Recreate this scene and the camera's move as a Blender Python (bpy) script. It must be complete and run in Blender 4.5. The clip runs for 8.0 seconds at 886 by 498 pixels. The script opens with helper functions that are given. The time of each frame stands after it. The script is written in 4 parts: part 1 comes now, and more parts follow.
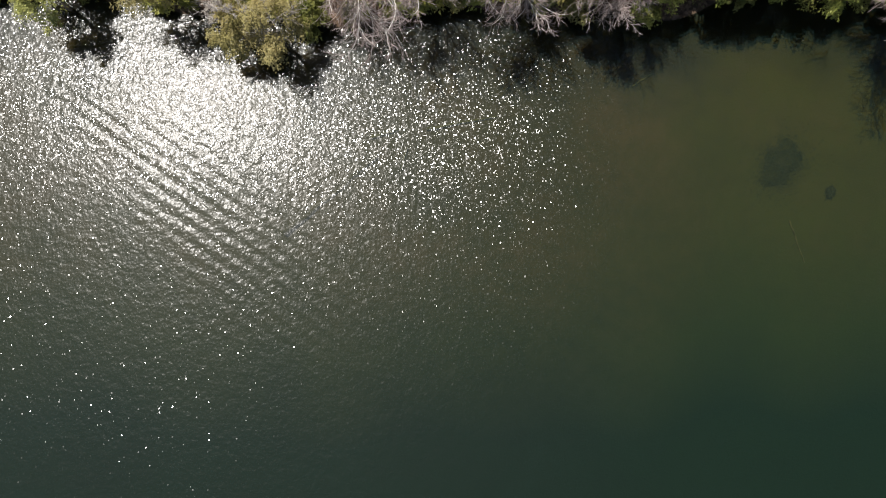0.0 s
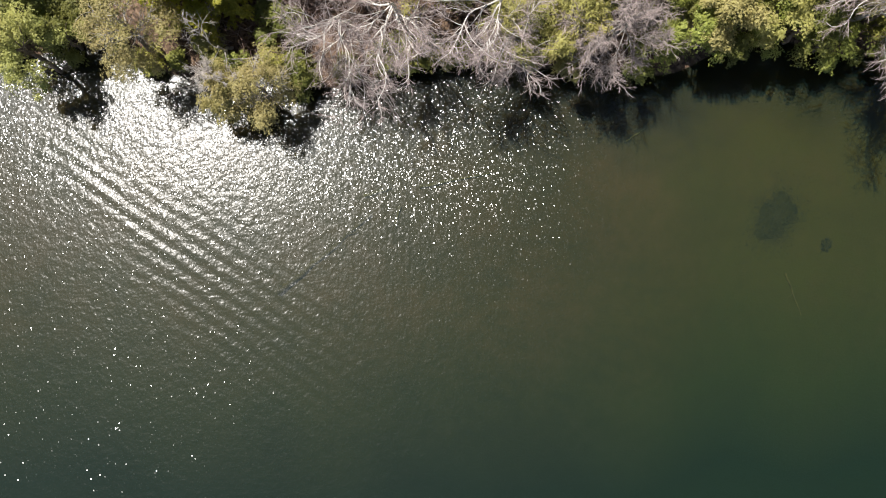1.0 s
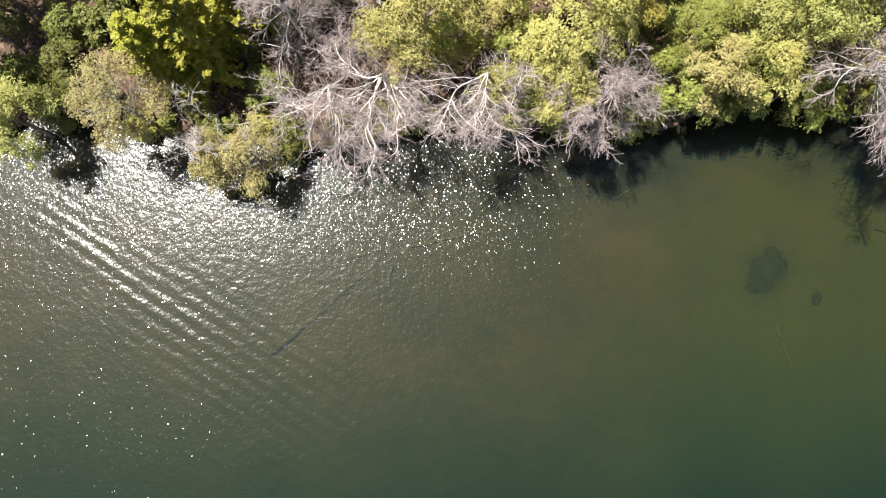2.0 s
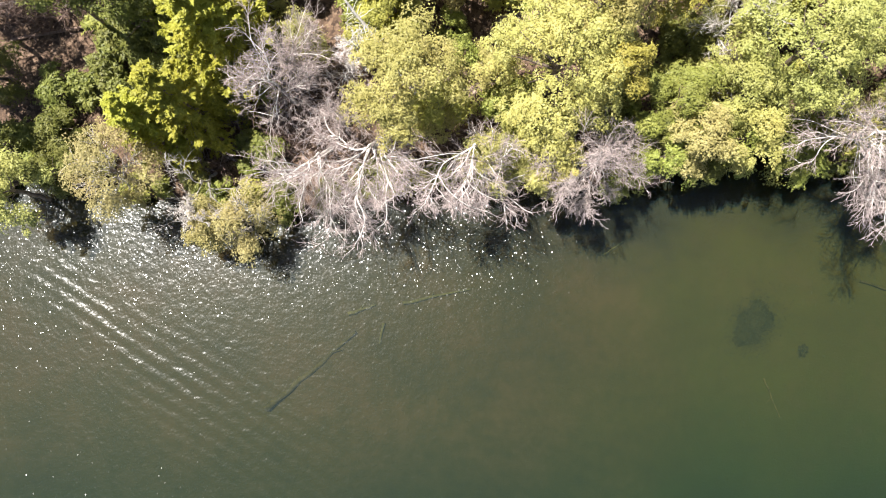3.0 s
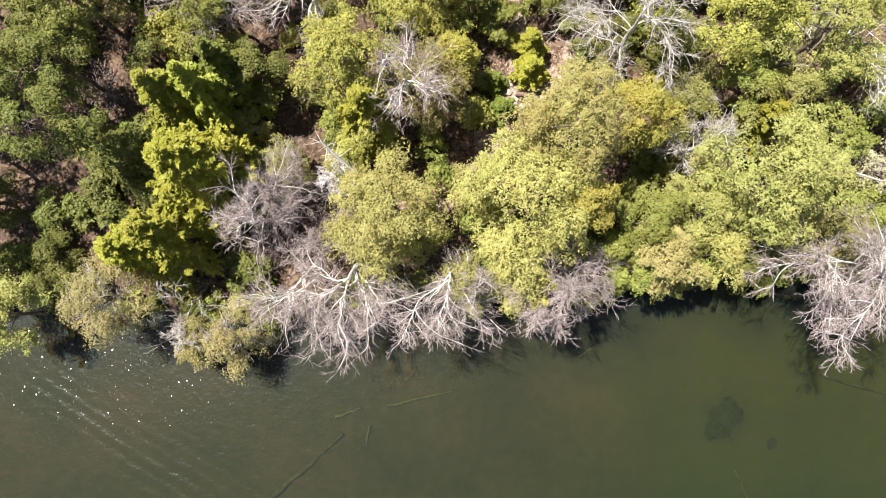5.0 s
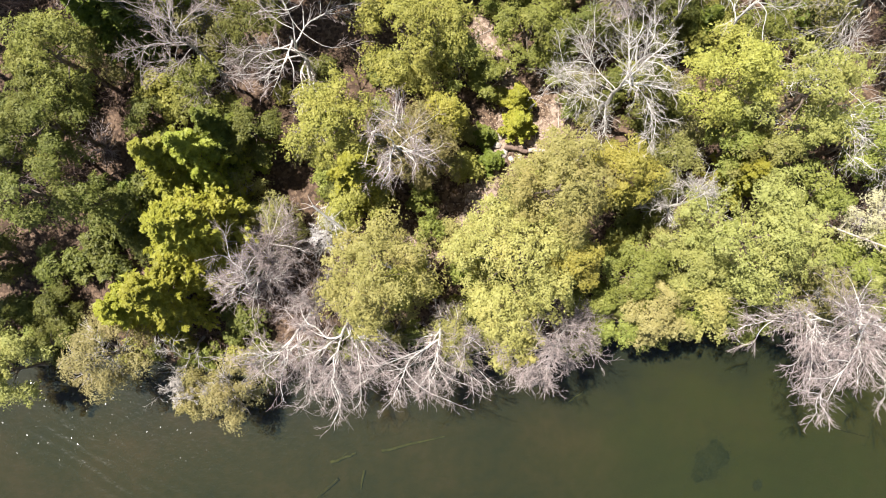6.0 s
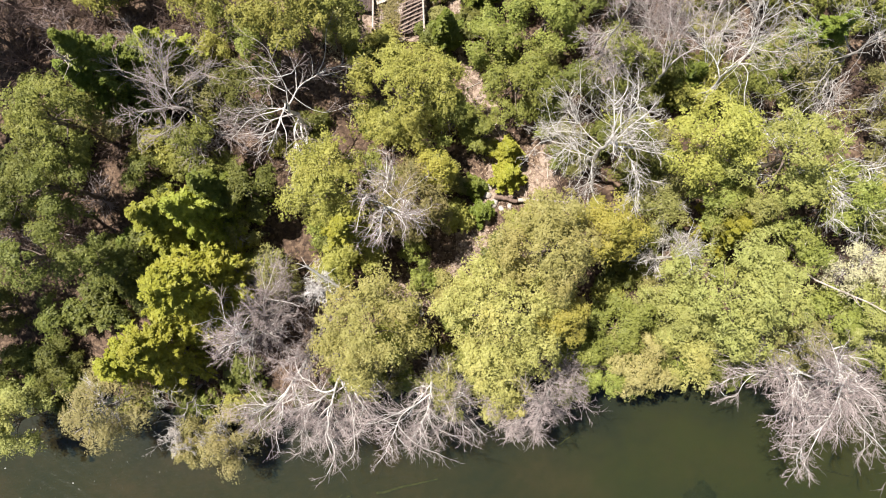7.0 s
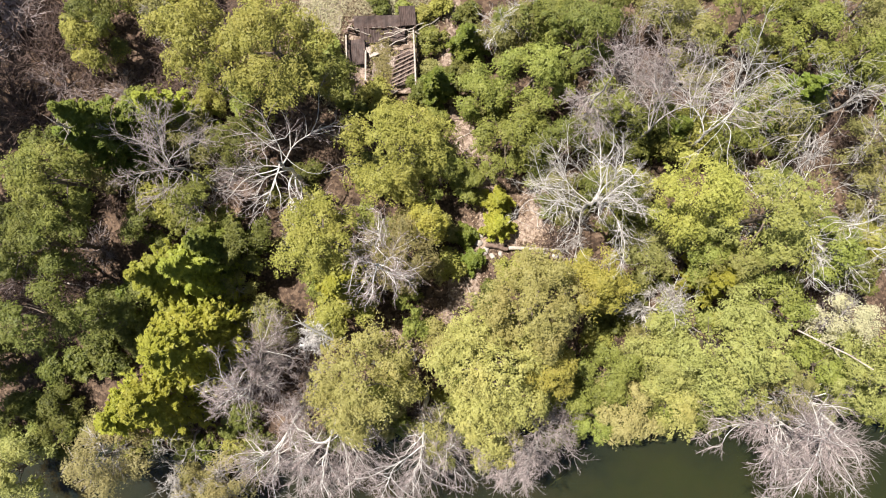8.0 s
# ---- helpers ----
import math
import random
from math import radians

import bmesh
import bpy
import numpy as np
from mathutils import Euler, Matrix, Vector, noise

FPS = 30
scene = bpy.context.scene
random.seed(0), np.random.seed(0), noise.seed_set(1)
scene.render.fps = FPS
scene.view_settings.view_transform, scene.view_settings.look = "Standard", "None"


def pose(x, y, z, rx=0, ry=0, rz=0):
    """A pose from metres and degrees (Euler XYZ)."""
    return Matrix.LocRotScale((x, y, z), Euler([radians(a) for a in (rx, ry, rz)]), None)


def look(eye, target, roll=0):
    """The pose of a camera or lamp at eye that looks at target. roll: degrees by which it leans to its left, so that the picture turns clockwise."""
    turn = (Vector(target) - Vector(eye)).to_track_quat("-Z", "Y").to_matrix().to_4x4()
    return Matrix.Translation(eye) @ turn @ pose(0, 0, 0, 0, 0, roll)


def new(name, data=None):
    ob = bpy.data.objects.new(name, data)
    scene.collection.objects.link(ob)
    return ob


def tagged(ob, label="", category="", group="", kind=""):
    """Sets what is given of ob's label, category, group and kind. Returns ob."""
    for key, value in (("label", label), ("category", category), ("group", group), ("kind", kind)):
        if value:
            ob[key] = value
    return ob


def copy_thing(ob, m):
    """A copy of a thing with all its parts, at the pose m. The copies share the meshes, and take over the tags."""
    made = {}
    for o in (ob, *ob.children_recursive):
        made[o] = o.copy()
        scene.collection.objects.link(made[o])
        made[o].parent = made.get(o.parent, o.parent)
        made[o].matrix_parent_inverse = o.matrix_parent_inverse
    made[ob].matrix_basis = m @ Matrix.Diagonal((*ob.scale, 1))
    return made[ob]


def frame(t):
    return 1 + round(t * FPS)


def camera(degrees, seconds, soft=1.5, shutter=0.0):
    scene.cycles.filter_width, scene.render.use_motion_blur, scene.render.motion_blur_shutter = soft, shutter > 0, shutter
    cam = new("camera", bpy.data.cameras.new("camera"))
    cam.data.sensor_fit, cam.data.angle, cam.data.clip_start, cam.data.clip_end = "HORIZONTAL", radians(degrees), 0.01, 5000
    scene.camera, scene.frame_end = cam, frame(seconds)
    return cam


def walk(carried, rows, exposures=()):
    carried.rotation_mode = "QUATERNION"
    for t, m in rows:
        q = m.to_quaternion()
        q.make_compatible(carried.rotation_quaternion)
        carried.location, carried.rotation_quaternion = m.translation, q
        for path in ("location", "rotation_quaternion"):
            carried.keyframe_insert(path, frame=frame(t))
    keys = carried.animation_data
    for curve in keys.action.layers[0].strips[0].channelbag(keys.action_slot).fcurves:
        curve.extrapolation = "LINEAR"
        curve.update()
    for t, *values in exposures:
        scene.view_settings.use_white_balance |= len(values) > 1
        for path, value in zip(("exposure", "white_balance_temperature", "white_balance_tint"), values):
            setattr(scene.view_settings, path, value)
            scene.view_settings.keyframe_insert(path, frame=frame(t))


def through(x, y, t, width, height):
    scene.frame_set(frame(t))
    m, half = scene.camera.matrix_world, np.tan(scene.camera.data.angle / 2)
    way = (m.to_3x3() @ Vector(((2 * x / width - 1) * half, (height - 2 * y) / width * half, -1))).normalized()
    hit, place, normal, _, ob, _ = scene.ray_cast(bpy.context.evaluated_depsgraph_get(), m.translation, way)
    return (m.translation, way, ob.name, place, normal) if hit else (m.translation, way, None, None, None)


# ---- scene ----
cam = camera(65.0, 8.0, soft=1.1)
# seconds, place in metres, turn in degrees: a drone that looks down, flies towards the bank and climbs
PATH = [
    (0, -0, -3.14, 59.59, 3.87, -0.5, 2.2),
    (0.5, 0.18, -0.5, 59.61, 3.79, -0.42, 1.85),
    (1, 0.45, 2.18, 59.75, 3.7, -0.34, 1.52),
    (1.5, 0.78, 4.88, 60.03, 3.61, -0.26, 1.19),
    (2, 1.17, 7.57, 60.45, 3.51, -0.19, 0.89),
    (2.5, 1.6, 10.23, 61, 3.41, -0.13, 0.6),
    (3, 2.05, 12.87, 61.67, 3.3, -0.06, 0.33),
    (3.5, 2.53, 15.47, 62.43, 3.18, -0.01, 0.07),
    (4, 3.01, 18.04, 63.25, 3.06, 0.05, -0.17),
    (4.5, 3.5, 20.57, 64.1, 2.93, 0.1, -0.4),
    (5, 3.99, 23.07, 64.97, 2.8, 0.14, -0.61),
    (5.5, 4.47, 25.54, 65.83, 2.66, 0.18, -0.8),
    (6, 4.95, 27.98, 66.67, 2.52, 0.22, -0.98),
    (6.5, 5.42, 30.42, 67.47, 2.37, 0.25, -1.14),
    (7, 5.88, 32.85, 68.26, 2.21, 0.27, -1.29),
    (7.5, 6.34, 35.29, 69.06, 2.05, 0.3, -1.41),
    (8, 6.8, 37.75, 69.9, 1.88, 0.31, -1.53),
]
EXPOSURES = [(0.0, 0.37), (1.5, 0.96), (3.0, 1.45), (4.0, 1.32), (5.0, 1.16), (6.5, 1.0), (8.0, 0.83)]
walk(cam, [(t, pose(x, y, z, rx, ry, rz)) for t, x, y, z, rx, ry, rz in PATH], EXPOSURES)

# ---- daylight: a high sun over the wooded bank, clear sky ----
TO_SUN = Vector((-0.355, 0.273, 0.975)).normalized()
sky = bpy.data.worlds.new("sky")
scene.world = sky
sky.use_nodes = True
sky_tex = sky.node_tree.nodes.new("ShaderNodeTexSky")
sky_tex.sky_type = "NISHITA"
sky_tex.sun_disc = False
sky_tex.sun_elevation = math.asin(TO_SUN.z)
sky_tex.sun_rotation = math.atan2(TO_SUN.x, TO_SUN.y)
sky_back = sky.node_tree.nodes["Background"]
sky_back.inputs["Strength"].default_value = 0.044
sky.node_tree.links.new(sky_tex.outputs[0], sky_back.inputs["Color"])
sun = new("sun", bpy.data.lights.new("sun", "SUN"))
sun.data.energy, sun.data.angle, sun.data.color = 4.8, radians(0.53), (1.0, 0.95, 0.895)
sun.matrix_world = look(TO_SUN * 300, (0, 0, 0))


# ---- materials ----
class Nodes:
    """A short way to write a node material."""

    def __init__(self, name):
        self.mat = bpy.data.materials.new(name)
        self.mat.use_nodes = True
        self.tree = self.mat.node_tree
        self.tree.nodes.clear()
        self.out = self.tree.nodes.new("ShaderNodeOutputMaterial")

    def add(self, kind, **values):
        node = self.tree.nodes.new("ShaderNode" + kind)
        for key, value in values.items():
            slot = key.replace("_", " ")
            if slot in node.inputs:
                if isinstance(value, bpy.types.NodeSocket):
                    self.tree.links.new(value, node.inputs[slot])
                else:
                    node.inputs[slot].default_value = value
        return node

    def link(self, a, b):
        self.tree.links.new(a, b)

    def noise(self, scale, detail=3.0, rough=0.55, place=None, squeeze=None):
        where = place or self.add("NewGeometry").outputs["Position"]
        if squeeze:
            m = self.add("Mapping", Vector=where, Scale=squeeze)
            where = m.outputs[0]
        return self.add("TexNoise", Vector=where, Scale=scale, Detail=detail, Roughness=rough).outputs["Fac"]

    def ramp(self, fac, *stops):
        node = self.add("ValToRGB", Fac=fac)
        ramp = node.color_ramp
        while len(ramp.elements) < len(stops):
            ramp.elements.new(0.5)
        for e, (p, c) in zip(ramp.elements, stops):
            e.position, e.color = p, (*c, 1.0)
        return node.outputs["Color"]

    def mix(self, fac, a, b, blend="MIX"):
        node = self.tree.nodes.new("ShaderNodeMix")
        node.data_type, node.blend_type = "RGBA", blend
        for i, v in ((0, fac), (6, a), (7, b)):
            if isinstance(v, bpy.types.NodeSocket):
                self.link(v, node.inputs[i])
            elif i:
                node.inputs[i].default_value = (*v, 1.0)
            else:
                node.inputs[i].default_value = v
        return node.outputs[2]

    def math(self, op, a, b=0.0, c=0.0, clamp=False):
        node = self.tree.nodes.new("ShaderNodeMath")
        node.operation, node.use_clamp = op, clamp
        for i, v in enumerate((a, b, c)):
            if isinstance(v, bpy.types.NodeSocket):
                self.link(v, node.inputs[i])
            else:
                node.inputs[i].default_value = v
        return node.outputs[0]

    def step(self, value, low, high):
        node = self.add("MapRange", Value=value)
        node.interpolation_type = "SMOOTHSTEP"
        for key, v in (("From Min", low), ("From Max", high)):
            node.inputs[key].default_value = v
        return node.outputs[0]

    def bump(self, height, distance, strength=1.0, normal=None):
        node = self.add("Bump", Height=height, Distance=distance, Strength=strength)
        if normal:
            self.link(normal, node.inputs["Normal"])
        return node.outputs["Normal"]

    def facets(self, place, scale, slopes, gusty):
        """Wavelets as many small mirrors, each with a tilt of its own, a few of them steep."""
        tilt = []
        for shift in (0.0, 31.7):
            m = self.add("Mapping", Vector=place, Location=(shift, shift, 0), Scale=scale)
            cell = self.add("TexVoronoi", Vector=m.outputs[0], Scale=1.0)
            tilt.append(self.add("SeparateColor", Color=cell.outputs["Color"]))
        steep = self.math("MULTIPLY_ADD", self.math("MULTIPLY", self.step(tilt[0].outputs[2], 0.74, 0.8), gusty), 1.15, 0.92)
        axes = [self.math("MULTIPLY", self.math("MULTIPLY", self.math("SUBTRACT", self.math("ADD", tilt[0].outputs[k], tilt[1].outputs[k]), 1.0), steep), slopes[k]) for k in (0, 1)]
        up = self.tree.nodes.new("ShaderNodeVectorMath")
        up.operation = "NORMALIZE"
        self.link(self.add("CombineXYZ", X=axes[0], Y=axes[1], Z=1.0).outputs[0], up.inputs[0])
        return up.outputs[0]

    def done(self, shader):
        self.link(shader, self.out.inputs["Surface"])
        return self.mat


def leaf_material(name, low, mid, high, through=0.3):
    """Foliage: each leaf its own tone, each tree a little lighter or darker, some light through the blade."""
    n = Nodes(name)
    island = n.add("NewGeometry").outputs["Random Per Island"]
    tone = n.ramp(n.math("MULTIPLY_ADD", n.noise(1.1, 2.0, 0.6), 0.9, n.math("MULTIPLY_ADD", island, 0.34, -0.14)), (0.1, low), (0.5, mid), (0.95, high))
    patch = n.noise(0.45, 2.0)
    tone = n.mix(n.math("MULTIPLY_ADD", n.step(patch, 0.35, 0.7), 0.4, 0.1), tone, mid)
    turning = n.step(n.noise(0.3, 3.0, 0.6), 0.42, 0.72)
    tone = n.mix(n.math("MULTIPLY", turning, 0.35), tone, (mid[0] * 1.12 + 0.02, mid[1], mid[2] * 1.1))
    fresh = n.add("ObjectInfo").outputs["Random"]
    hsv = n.add("HueSaturation", Color=tone, Saturation=1.0)
    n.link(n.math("MULTIPLY_ADD", fresh, 0.018, 0.494), hsv.inputs["Hue"])
    n.link(n.math("MULTIPLY_ADD", fresh, 0.3, 0.85), hsv.inputs["Value"])
    body = n.add("BsdfPrincipled", Base_Color=hsv.outputs[0], Roughness=0.55)
    body.inputs["Specular IOR Level"].default_value = 0.35
    glow = n.add("BsdfTranslucent", Color=hsv.outputs[0])
    both = n.add("MixShader", Fac=through)
    n.link(body.outputs[0], both.inputs[1])
    n.link(glow.outputs[0], both.inputs[2])
    return n.done(both.outputs[0])


def bark_material(name, dark, light, scale=3.0, rough=0.85, shine=0.4):
    n = Nodes(name)
    blotch = n.noise(scale, 4.0, 0.6)
    fine = n.noise(scale * 9, 2.0, 0.6, squeeze=(1, 1, 0.25))
    tone = n.ramp(n.math("MULTIPLY_ADD", fine, 0.4, n.math("MULTIPLY", blotch, 0.6)), (0.36, dark), (0.6, light))
    body = n.add("BsdfPrincipled", Base_Color=tone, Roughness=rough)
    body.inputs["Specular IOR Level"].default_value = shine
    n.link(n.bump(fine, 0.02, 0.6), body.inputs["Normal"])
    return n.done(body.outputs[0])


def twig_material(name, low, high):
    n = Nodes(name)
    island = n.add("NewGeometry").outputs["Random Per Island"]
    tone = n.ramp(island, (0.0, low), (1.0, high))
    return n.done(n.add("BsdfPrincipled", Base_Color=tone, Roughness=0.8).outputs[0])


LEAF = {
    "lime": leaf_material("leaf_lime", (0.21, 0.2, 0.045), (0.42, 0.392, 0.122), (0.555, 0.51, 0.21)),
    "spring": leaf_material("leaf_spring", (0.19, 0.2, 0.042), (0.375, 0.382, 0.113), (0.52, 0.51, 0.2)),
    "olive": leaf_material("leaf_olive", (0.14, 0.148, 0.024), (0.345, 0.33, 0.072), (0.53, 0.49, 0.145), 0.25),
    "moss": leaf_material("leaf_moss", (0.11, 0.118, 0.03), (0.295, 0.292, 0.078), (0.47, 0.45, 0.145), 0.24),
    "amber": leaf_material("leaf_amber", (0.19, 0.18, 0.035), (0.39, 0.35, 0.07), (0.54, 0.44, 0.11)),
    "green": leaf_material("leaf_green", (0.072, 0.092, 0.018), (0.262, 0.28, 0.058), (0.45, 0.45, 0.12), 0.24),
    "fresh": leaf_material("leaf_fresh", (0.1, 0.125, 0.022), (0.275, 0.305, 0.064), (0.45, 0.46, 0.13), 0.25),
    # dark leaf tone; part of the shade between crowns is in it
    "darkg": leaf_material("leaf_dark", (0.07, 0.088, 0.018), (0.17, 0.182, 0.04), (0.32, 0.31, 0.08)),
    "sage": leaf_material("leaf_sage", (0.13, 0.132, 0.038), (0.3, 0.288, 0.09), (0.47, 0.43, 0.17), 0.24),
    "tan": leaf_material("leaf_tan", (0.19, 0.16, 0.06), (0.36, 0.31, 0.125), (0.48, 0.44, 0.19)),
    "umber": leaf_material("leaf_umber", (0.14, 0.13, 0.045), (0.3, 0.26, 0.095), (0.46, 0.37, 0.17)),
    "blush": leaf_material("leaf_blush", (0.22, 0.2, 0.06), (0.44, 0.39, 0.145), (0.58, 0.5, 0.25)),
    "firm": leaf_material("needle_fresh", (0.17, 0.195, 0.024), (0.36, 0.375, 0.055), (0.54, 0.53, 0.1), 0.38),
    "pale": leaf_material("leaf_pale", (0.36, 0.33, 0.19), (0.54, 0.5, 0.31), (0.66, 0.62, 0.42)),
    "firb": leaf_material("needle_green", (0.08, 0.115, 0.018), (0.19, 0.23, 0.035), (0.36, 0.38, 0.075), 0.32),
    "firy": leaf_material("needle_yellow", (0.18, 0.182, 0.023), (0.37, 0.355, 0.048), (0.55, 0.51, 0.1), 0.4),
}
BARK = bark_material("bark_brown", (0.09, 0.065, 0.045), (0.24, 0.19, 0.15))
BARK_WHITE = bark_material("bark_white", (0.5, 0.45, 0.4), (0.82, 0.79, 0.74))
BARK_GREY = bark_material("bark_grey", (0.26, 0.23, 0.21), (0.52, 0.48, 0.44))
TWIG_PINK = twig_material("twig_pink", (0.2, 0.159, 0.146), (0.5, 0.413, 0.386))
TWIG_GREY = twig_material("twig_grey", (0.27, 0.24, 0.21), (0.6, 0.55, 0.5))
TWIG_WHITE = twig_material("twig_white", (0.46, 0.42, 0.4), (0.78, 0.74, 0.72))
TWIG_BROWN = twig_material("twig_brown", (0.08, 0.052, 0.042), (0.21, 0.142, 0.115))
WOOD = bark_material("old_wood", (0.1, 0.065, 0.05), (0.26, 0.18, 0.14), 5.0)
WOOD_WORN = bark_material("worn_wood", (0.17, 0.12, 0.095), (0.36, 0.27, 0.22), 5.0)
WOOD_PALE = bark_material("bleached_wood", (0.3, 0.24, 0.19), (0.62, 0.55, 0.47), 5.0)
RUST = bark_material("rusty_sheet", (0.038, 0.026, 0.022), (0.11, 0.072, 0.06), 1.6, 0.7)
TIN = bark_material("pale_sheet", (0.26, 0.19, 0.145), (0.56, 0.48, 0.41), 1.5, 0.5)
ROCK = bark_material("pale_rock", (0.3, 0.25, 0.21), (0.6, 0.54, 0.48), 2.0)
LITTER = twig_material("dry_leaves", (0.13, 0.075, 0.045), (0.5, 0.38, 0.27))
SUNKEN = bark_material("sunken_wood", (0.09, 0.085, 0.03), (0.2, 0.18, 0.06), 2.0, 1.0, 0.0)
WEED = twig_material("water_weed", (0.045, 0.046, 0.012), (0.09, 0.085, 0.02))
WEED_MAT = bark_material("weed_cushion", (0.036, 0.038, 0.01), (0.08, 0.075, 0.018), 0.9, 1.0, 0.0)
SUNKEN_DARK = bark_material("sunken_dark_wood", (0.05, 0.045, 0.014), (0.14, 0.115, 0.04), 1.2, 1.0, 0.0)


def soil_material(name, *tones):
    n = Nodes(name)
    big, fine = n.noise(0.25, 4.0), n.noise(5.0, 5.0, 0.7)
    litter = n.add("TexVoronoi", Vector=n.add("NewGeometry").outputs["Position"], Scale=4.0).outputs["Color"]
    grey = n.add("SeparateColor", Color=litter).outputs[0]
    fac = n.math("MULTIPLY_ADD", grey, 0.36, n.math("MULTIPLY_ADD", fine, 0.5, n.math("MULTIPLY", big, 0.24)))
    tone = n.ramp(fac, *zip((0.3, 0.5, 0.62, 0.78), tones))
    body = n.add("BsdfPrincipled", Base_Color=tone, Roughness=0.95)
    n.link(n.bump(fac, 0.08, 0.8), body.inputs["Normal"])
    return n, body, tone


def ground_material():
    """Leaf litter on the land; olive silt and weed below the water, painted greener and darker the deeper it lies for
    light lost in the water.
    """
    n, body, litter = soil_material("ground", (0.036, 0.022, 0.014), (0.082, 0.05, 0.032), (0.128, 0.081, 0.051), (0.22, 0.15, 0.1))
    place = n.add("NewGeometry").outputs["Position"]
    xyz = n.add("SeparateXYZ", Vector=place)
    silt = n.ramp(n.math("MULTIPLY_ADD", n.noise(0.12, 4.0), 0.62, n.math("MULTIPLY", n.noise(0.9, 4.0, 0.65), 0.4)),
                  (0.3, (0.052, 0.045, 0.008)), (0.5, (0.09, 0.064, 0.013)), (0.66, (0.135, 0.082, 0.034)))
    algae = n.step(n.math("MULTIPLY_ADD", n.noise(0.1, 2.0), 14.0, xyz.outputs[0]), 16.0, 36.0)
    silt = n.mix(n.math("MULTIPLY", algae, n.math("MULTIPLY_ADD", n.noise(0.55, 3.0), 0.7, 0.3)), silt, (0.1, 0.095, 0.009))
    # light lost in deeper water is painted into the bed as a tint
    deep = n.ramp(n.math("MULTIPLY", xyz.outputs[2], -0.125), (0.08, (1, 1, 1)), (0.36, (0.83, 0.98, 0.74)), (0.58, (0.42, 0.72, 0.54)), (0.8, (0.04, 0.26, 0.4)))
    # bed darkened along the bank: tree shade and reflection put into its colour
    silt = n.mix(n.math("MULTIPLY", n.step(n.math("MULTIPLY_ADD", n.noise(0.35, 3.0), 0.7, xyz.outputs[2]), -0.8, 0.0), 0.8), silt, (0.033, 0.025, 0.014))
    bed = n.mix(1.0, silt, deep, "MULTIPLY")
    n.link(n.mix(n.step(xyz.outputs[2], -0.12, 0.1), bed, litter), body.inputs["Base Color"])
    return n.done(body.outputs[0])


def water_material():
    """Clear greenish lake water: gloss by Fresnel over a see-through body with a little murk; ripples where the wind reaches."""
    n = Nodes("lake_water")
    place = n.add("NewGeometry").outputs["Position"]
    xyz = n.add("SeparateXYZ", Vector=place)
    gust = n.noise(0.07, 3.0)
    open_water = n.math("SUBTRACT", 1.0, n.step(n.math("MULTIPLY_ADD", gust, 18.0, xyz.outputs[0]), 15.0, 53.0))
    windy = n.math("MULTIPLY_ADD", open_water, 0.88, 0.1)
    ripple = n.math("MULTIPLY_ADD", n.noise(4.6, 1.0, 0.5, squeeze=(1, 0.8, 1)), 0.1, n.math("MULTIPLY", n.noise(2.3, 1.0, 0.5), 0.2))
    chop = n.math("MULTIPLY_ADD", n.noise(0.9, 1.0, 0.5), 0.26, ripple)
    train = n.add("TexWave", Vector=n.add("Mapping", Vector=place, Rotation=(0, 0, radians(-58))).outputs[0], Scale=0.26, Distortion=2.2, Detail=2.0)
    train.inputs["Detail Scale"].default_value = 0.4
    across = n.math("ADD", n.math("MULTIPLY_ADD", xyz.outputs[1], 0.785, n.math("MULTIPLY", xyz.outputs[0], 0.62)), 9.2)
    along = n.math("MULTIPLY_ADD", xyz.outputs[1], -0.62, n.math("MULTIPLY", xyz.outputs[0], 0.785))
    packet = n.math("SUBTRACT", 1.0, n.step(n.math("ABSOLUTE", across), 0.6, 3.6))
    west = n.math("MULTIPLY", packet, n.math("SUBTRACT", 1.0, n.step(n.math("ABSOLUTE", n.math("ADD", along, 26.0)), 6.0, 13.0)))
    west = n.math("MULTIPLY", west, n.step(n.noise(0.35, 2.0), 0.3, 0.6))
    fading = n.math("MULTIPLY", n.math("SUBTRACT", 1.0, n.step(n.math("ABSOLUTE", across), 2.0, 8.0)), n.math("SUBTRACT", 1.0, n.step(n.math("ABSOLUTE", n.math("ADD", along, 13.0)), 7.0, 16.0)))
    west = n.math("MAXIMUM", west, n.math("MULTIPLY", fading, 0.5))
    height = n.math("MULTIPLY_ADD", n.math("MULTIPLY", train.outputs["Fac"], west), 0.27, chop)
    normal = n.add("Bump", Height=n.math("MULTIPLY", height, windy), Distance=0.17, Strength=1.0).outputs["Normal"]
    offshore = n.math("MULTIPLY_ADD", n.step(xyz.outputs[1], 2.0, -6.0), 0.05, n.math("MULTIPLY_ADD", n.step(xyz.outputs[1], 8.0, 13.0), 0.045, 0.1))
    facet = n.facets(place, (12.0, 8.5, 1.0), (n.math("MULTIPLY", open_water, 0.32), n.math("MULTIPLY", open_water, offshore)), n.step(xyz.outputs[0], -6.0, -24.0))
    clear = n.add("BsdfTransparent", Color=(0.78, 0.79, 0.61, 1))
    murk = n.add("BsdfDiffuse", Color=(0.0075, 0.0205, 0.0175, 1))
    body = n.add("MixShader", Fac=0.4)
    n.link(clear.outputs[0], body.inputs[1])
    n.link(murk.outputs[0], body.inputs[2])
    swell = n.add("BsdfGlossy", Color=(1, 1, 1, 1), Roughness=0.245, Normal=normal)
    crest = n.add("BsdfGlossy", Color=(1, 1, 1, 1), Roughness=0.13, Normal=facet)
    shiver = n.add("BsdfGlossy", Color=(1, 1, 1, 1), Roughness=0.46)
    first = n.add("MixShader", Fac=0.6)
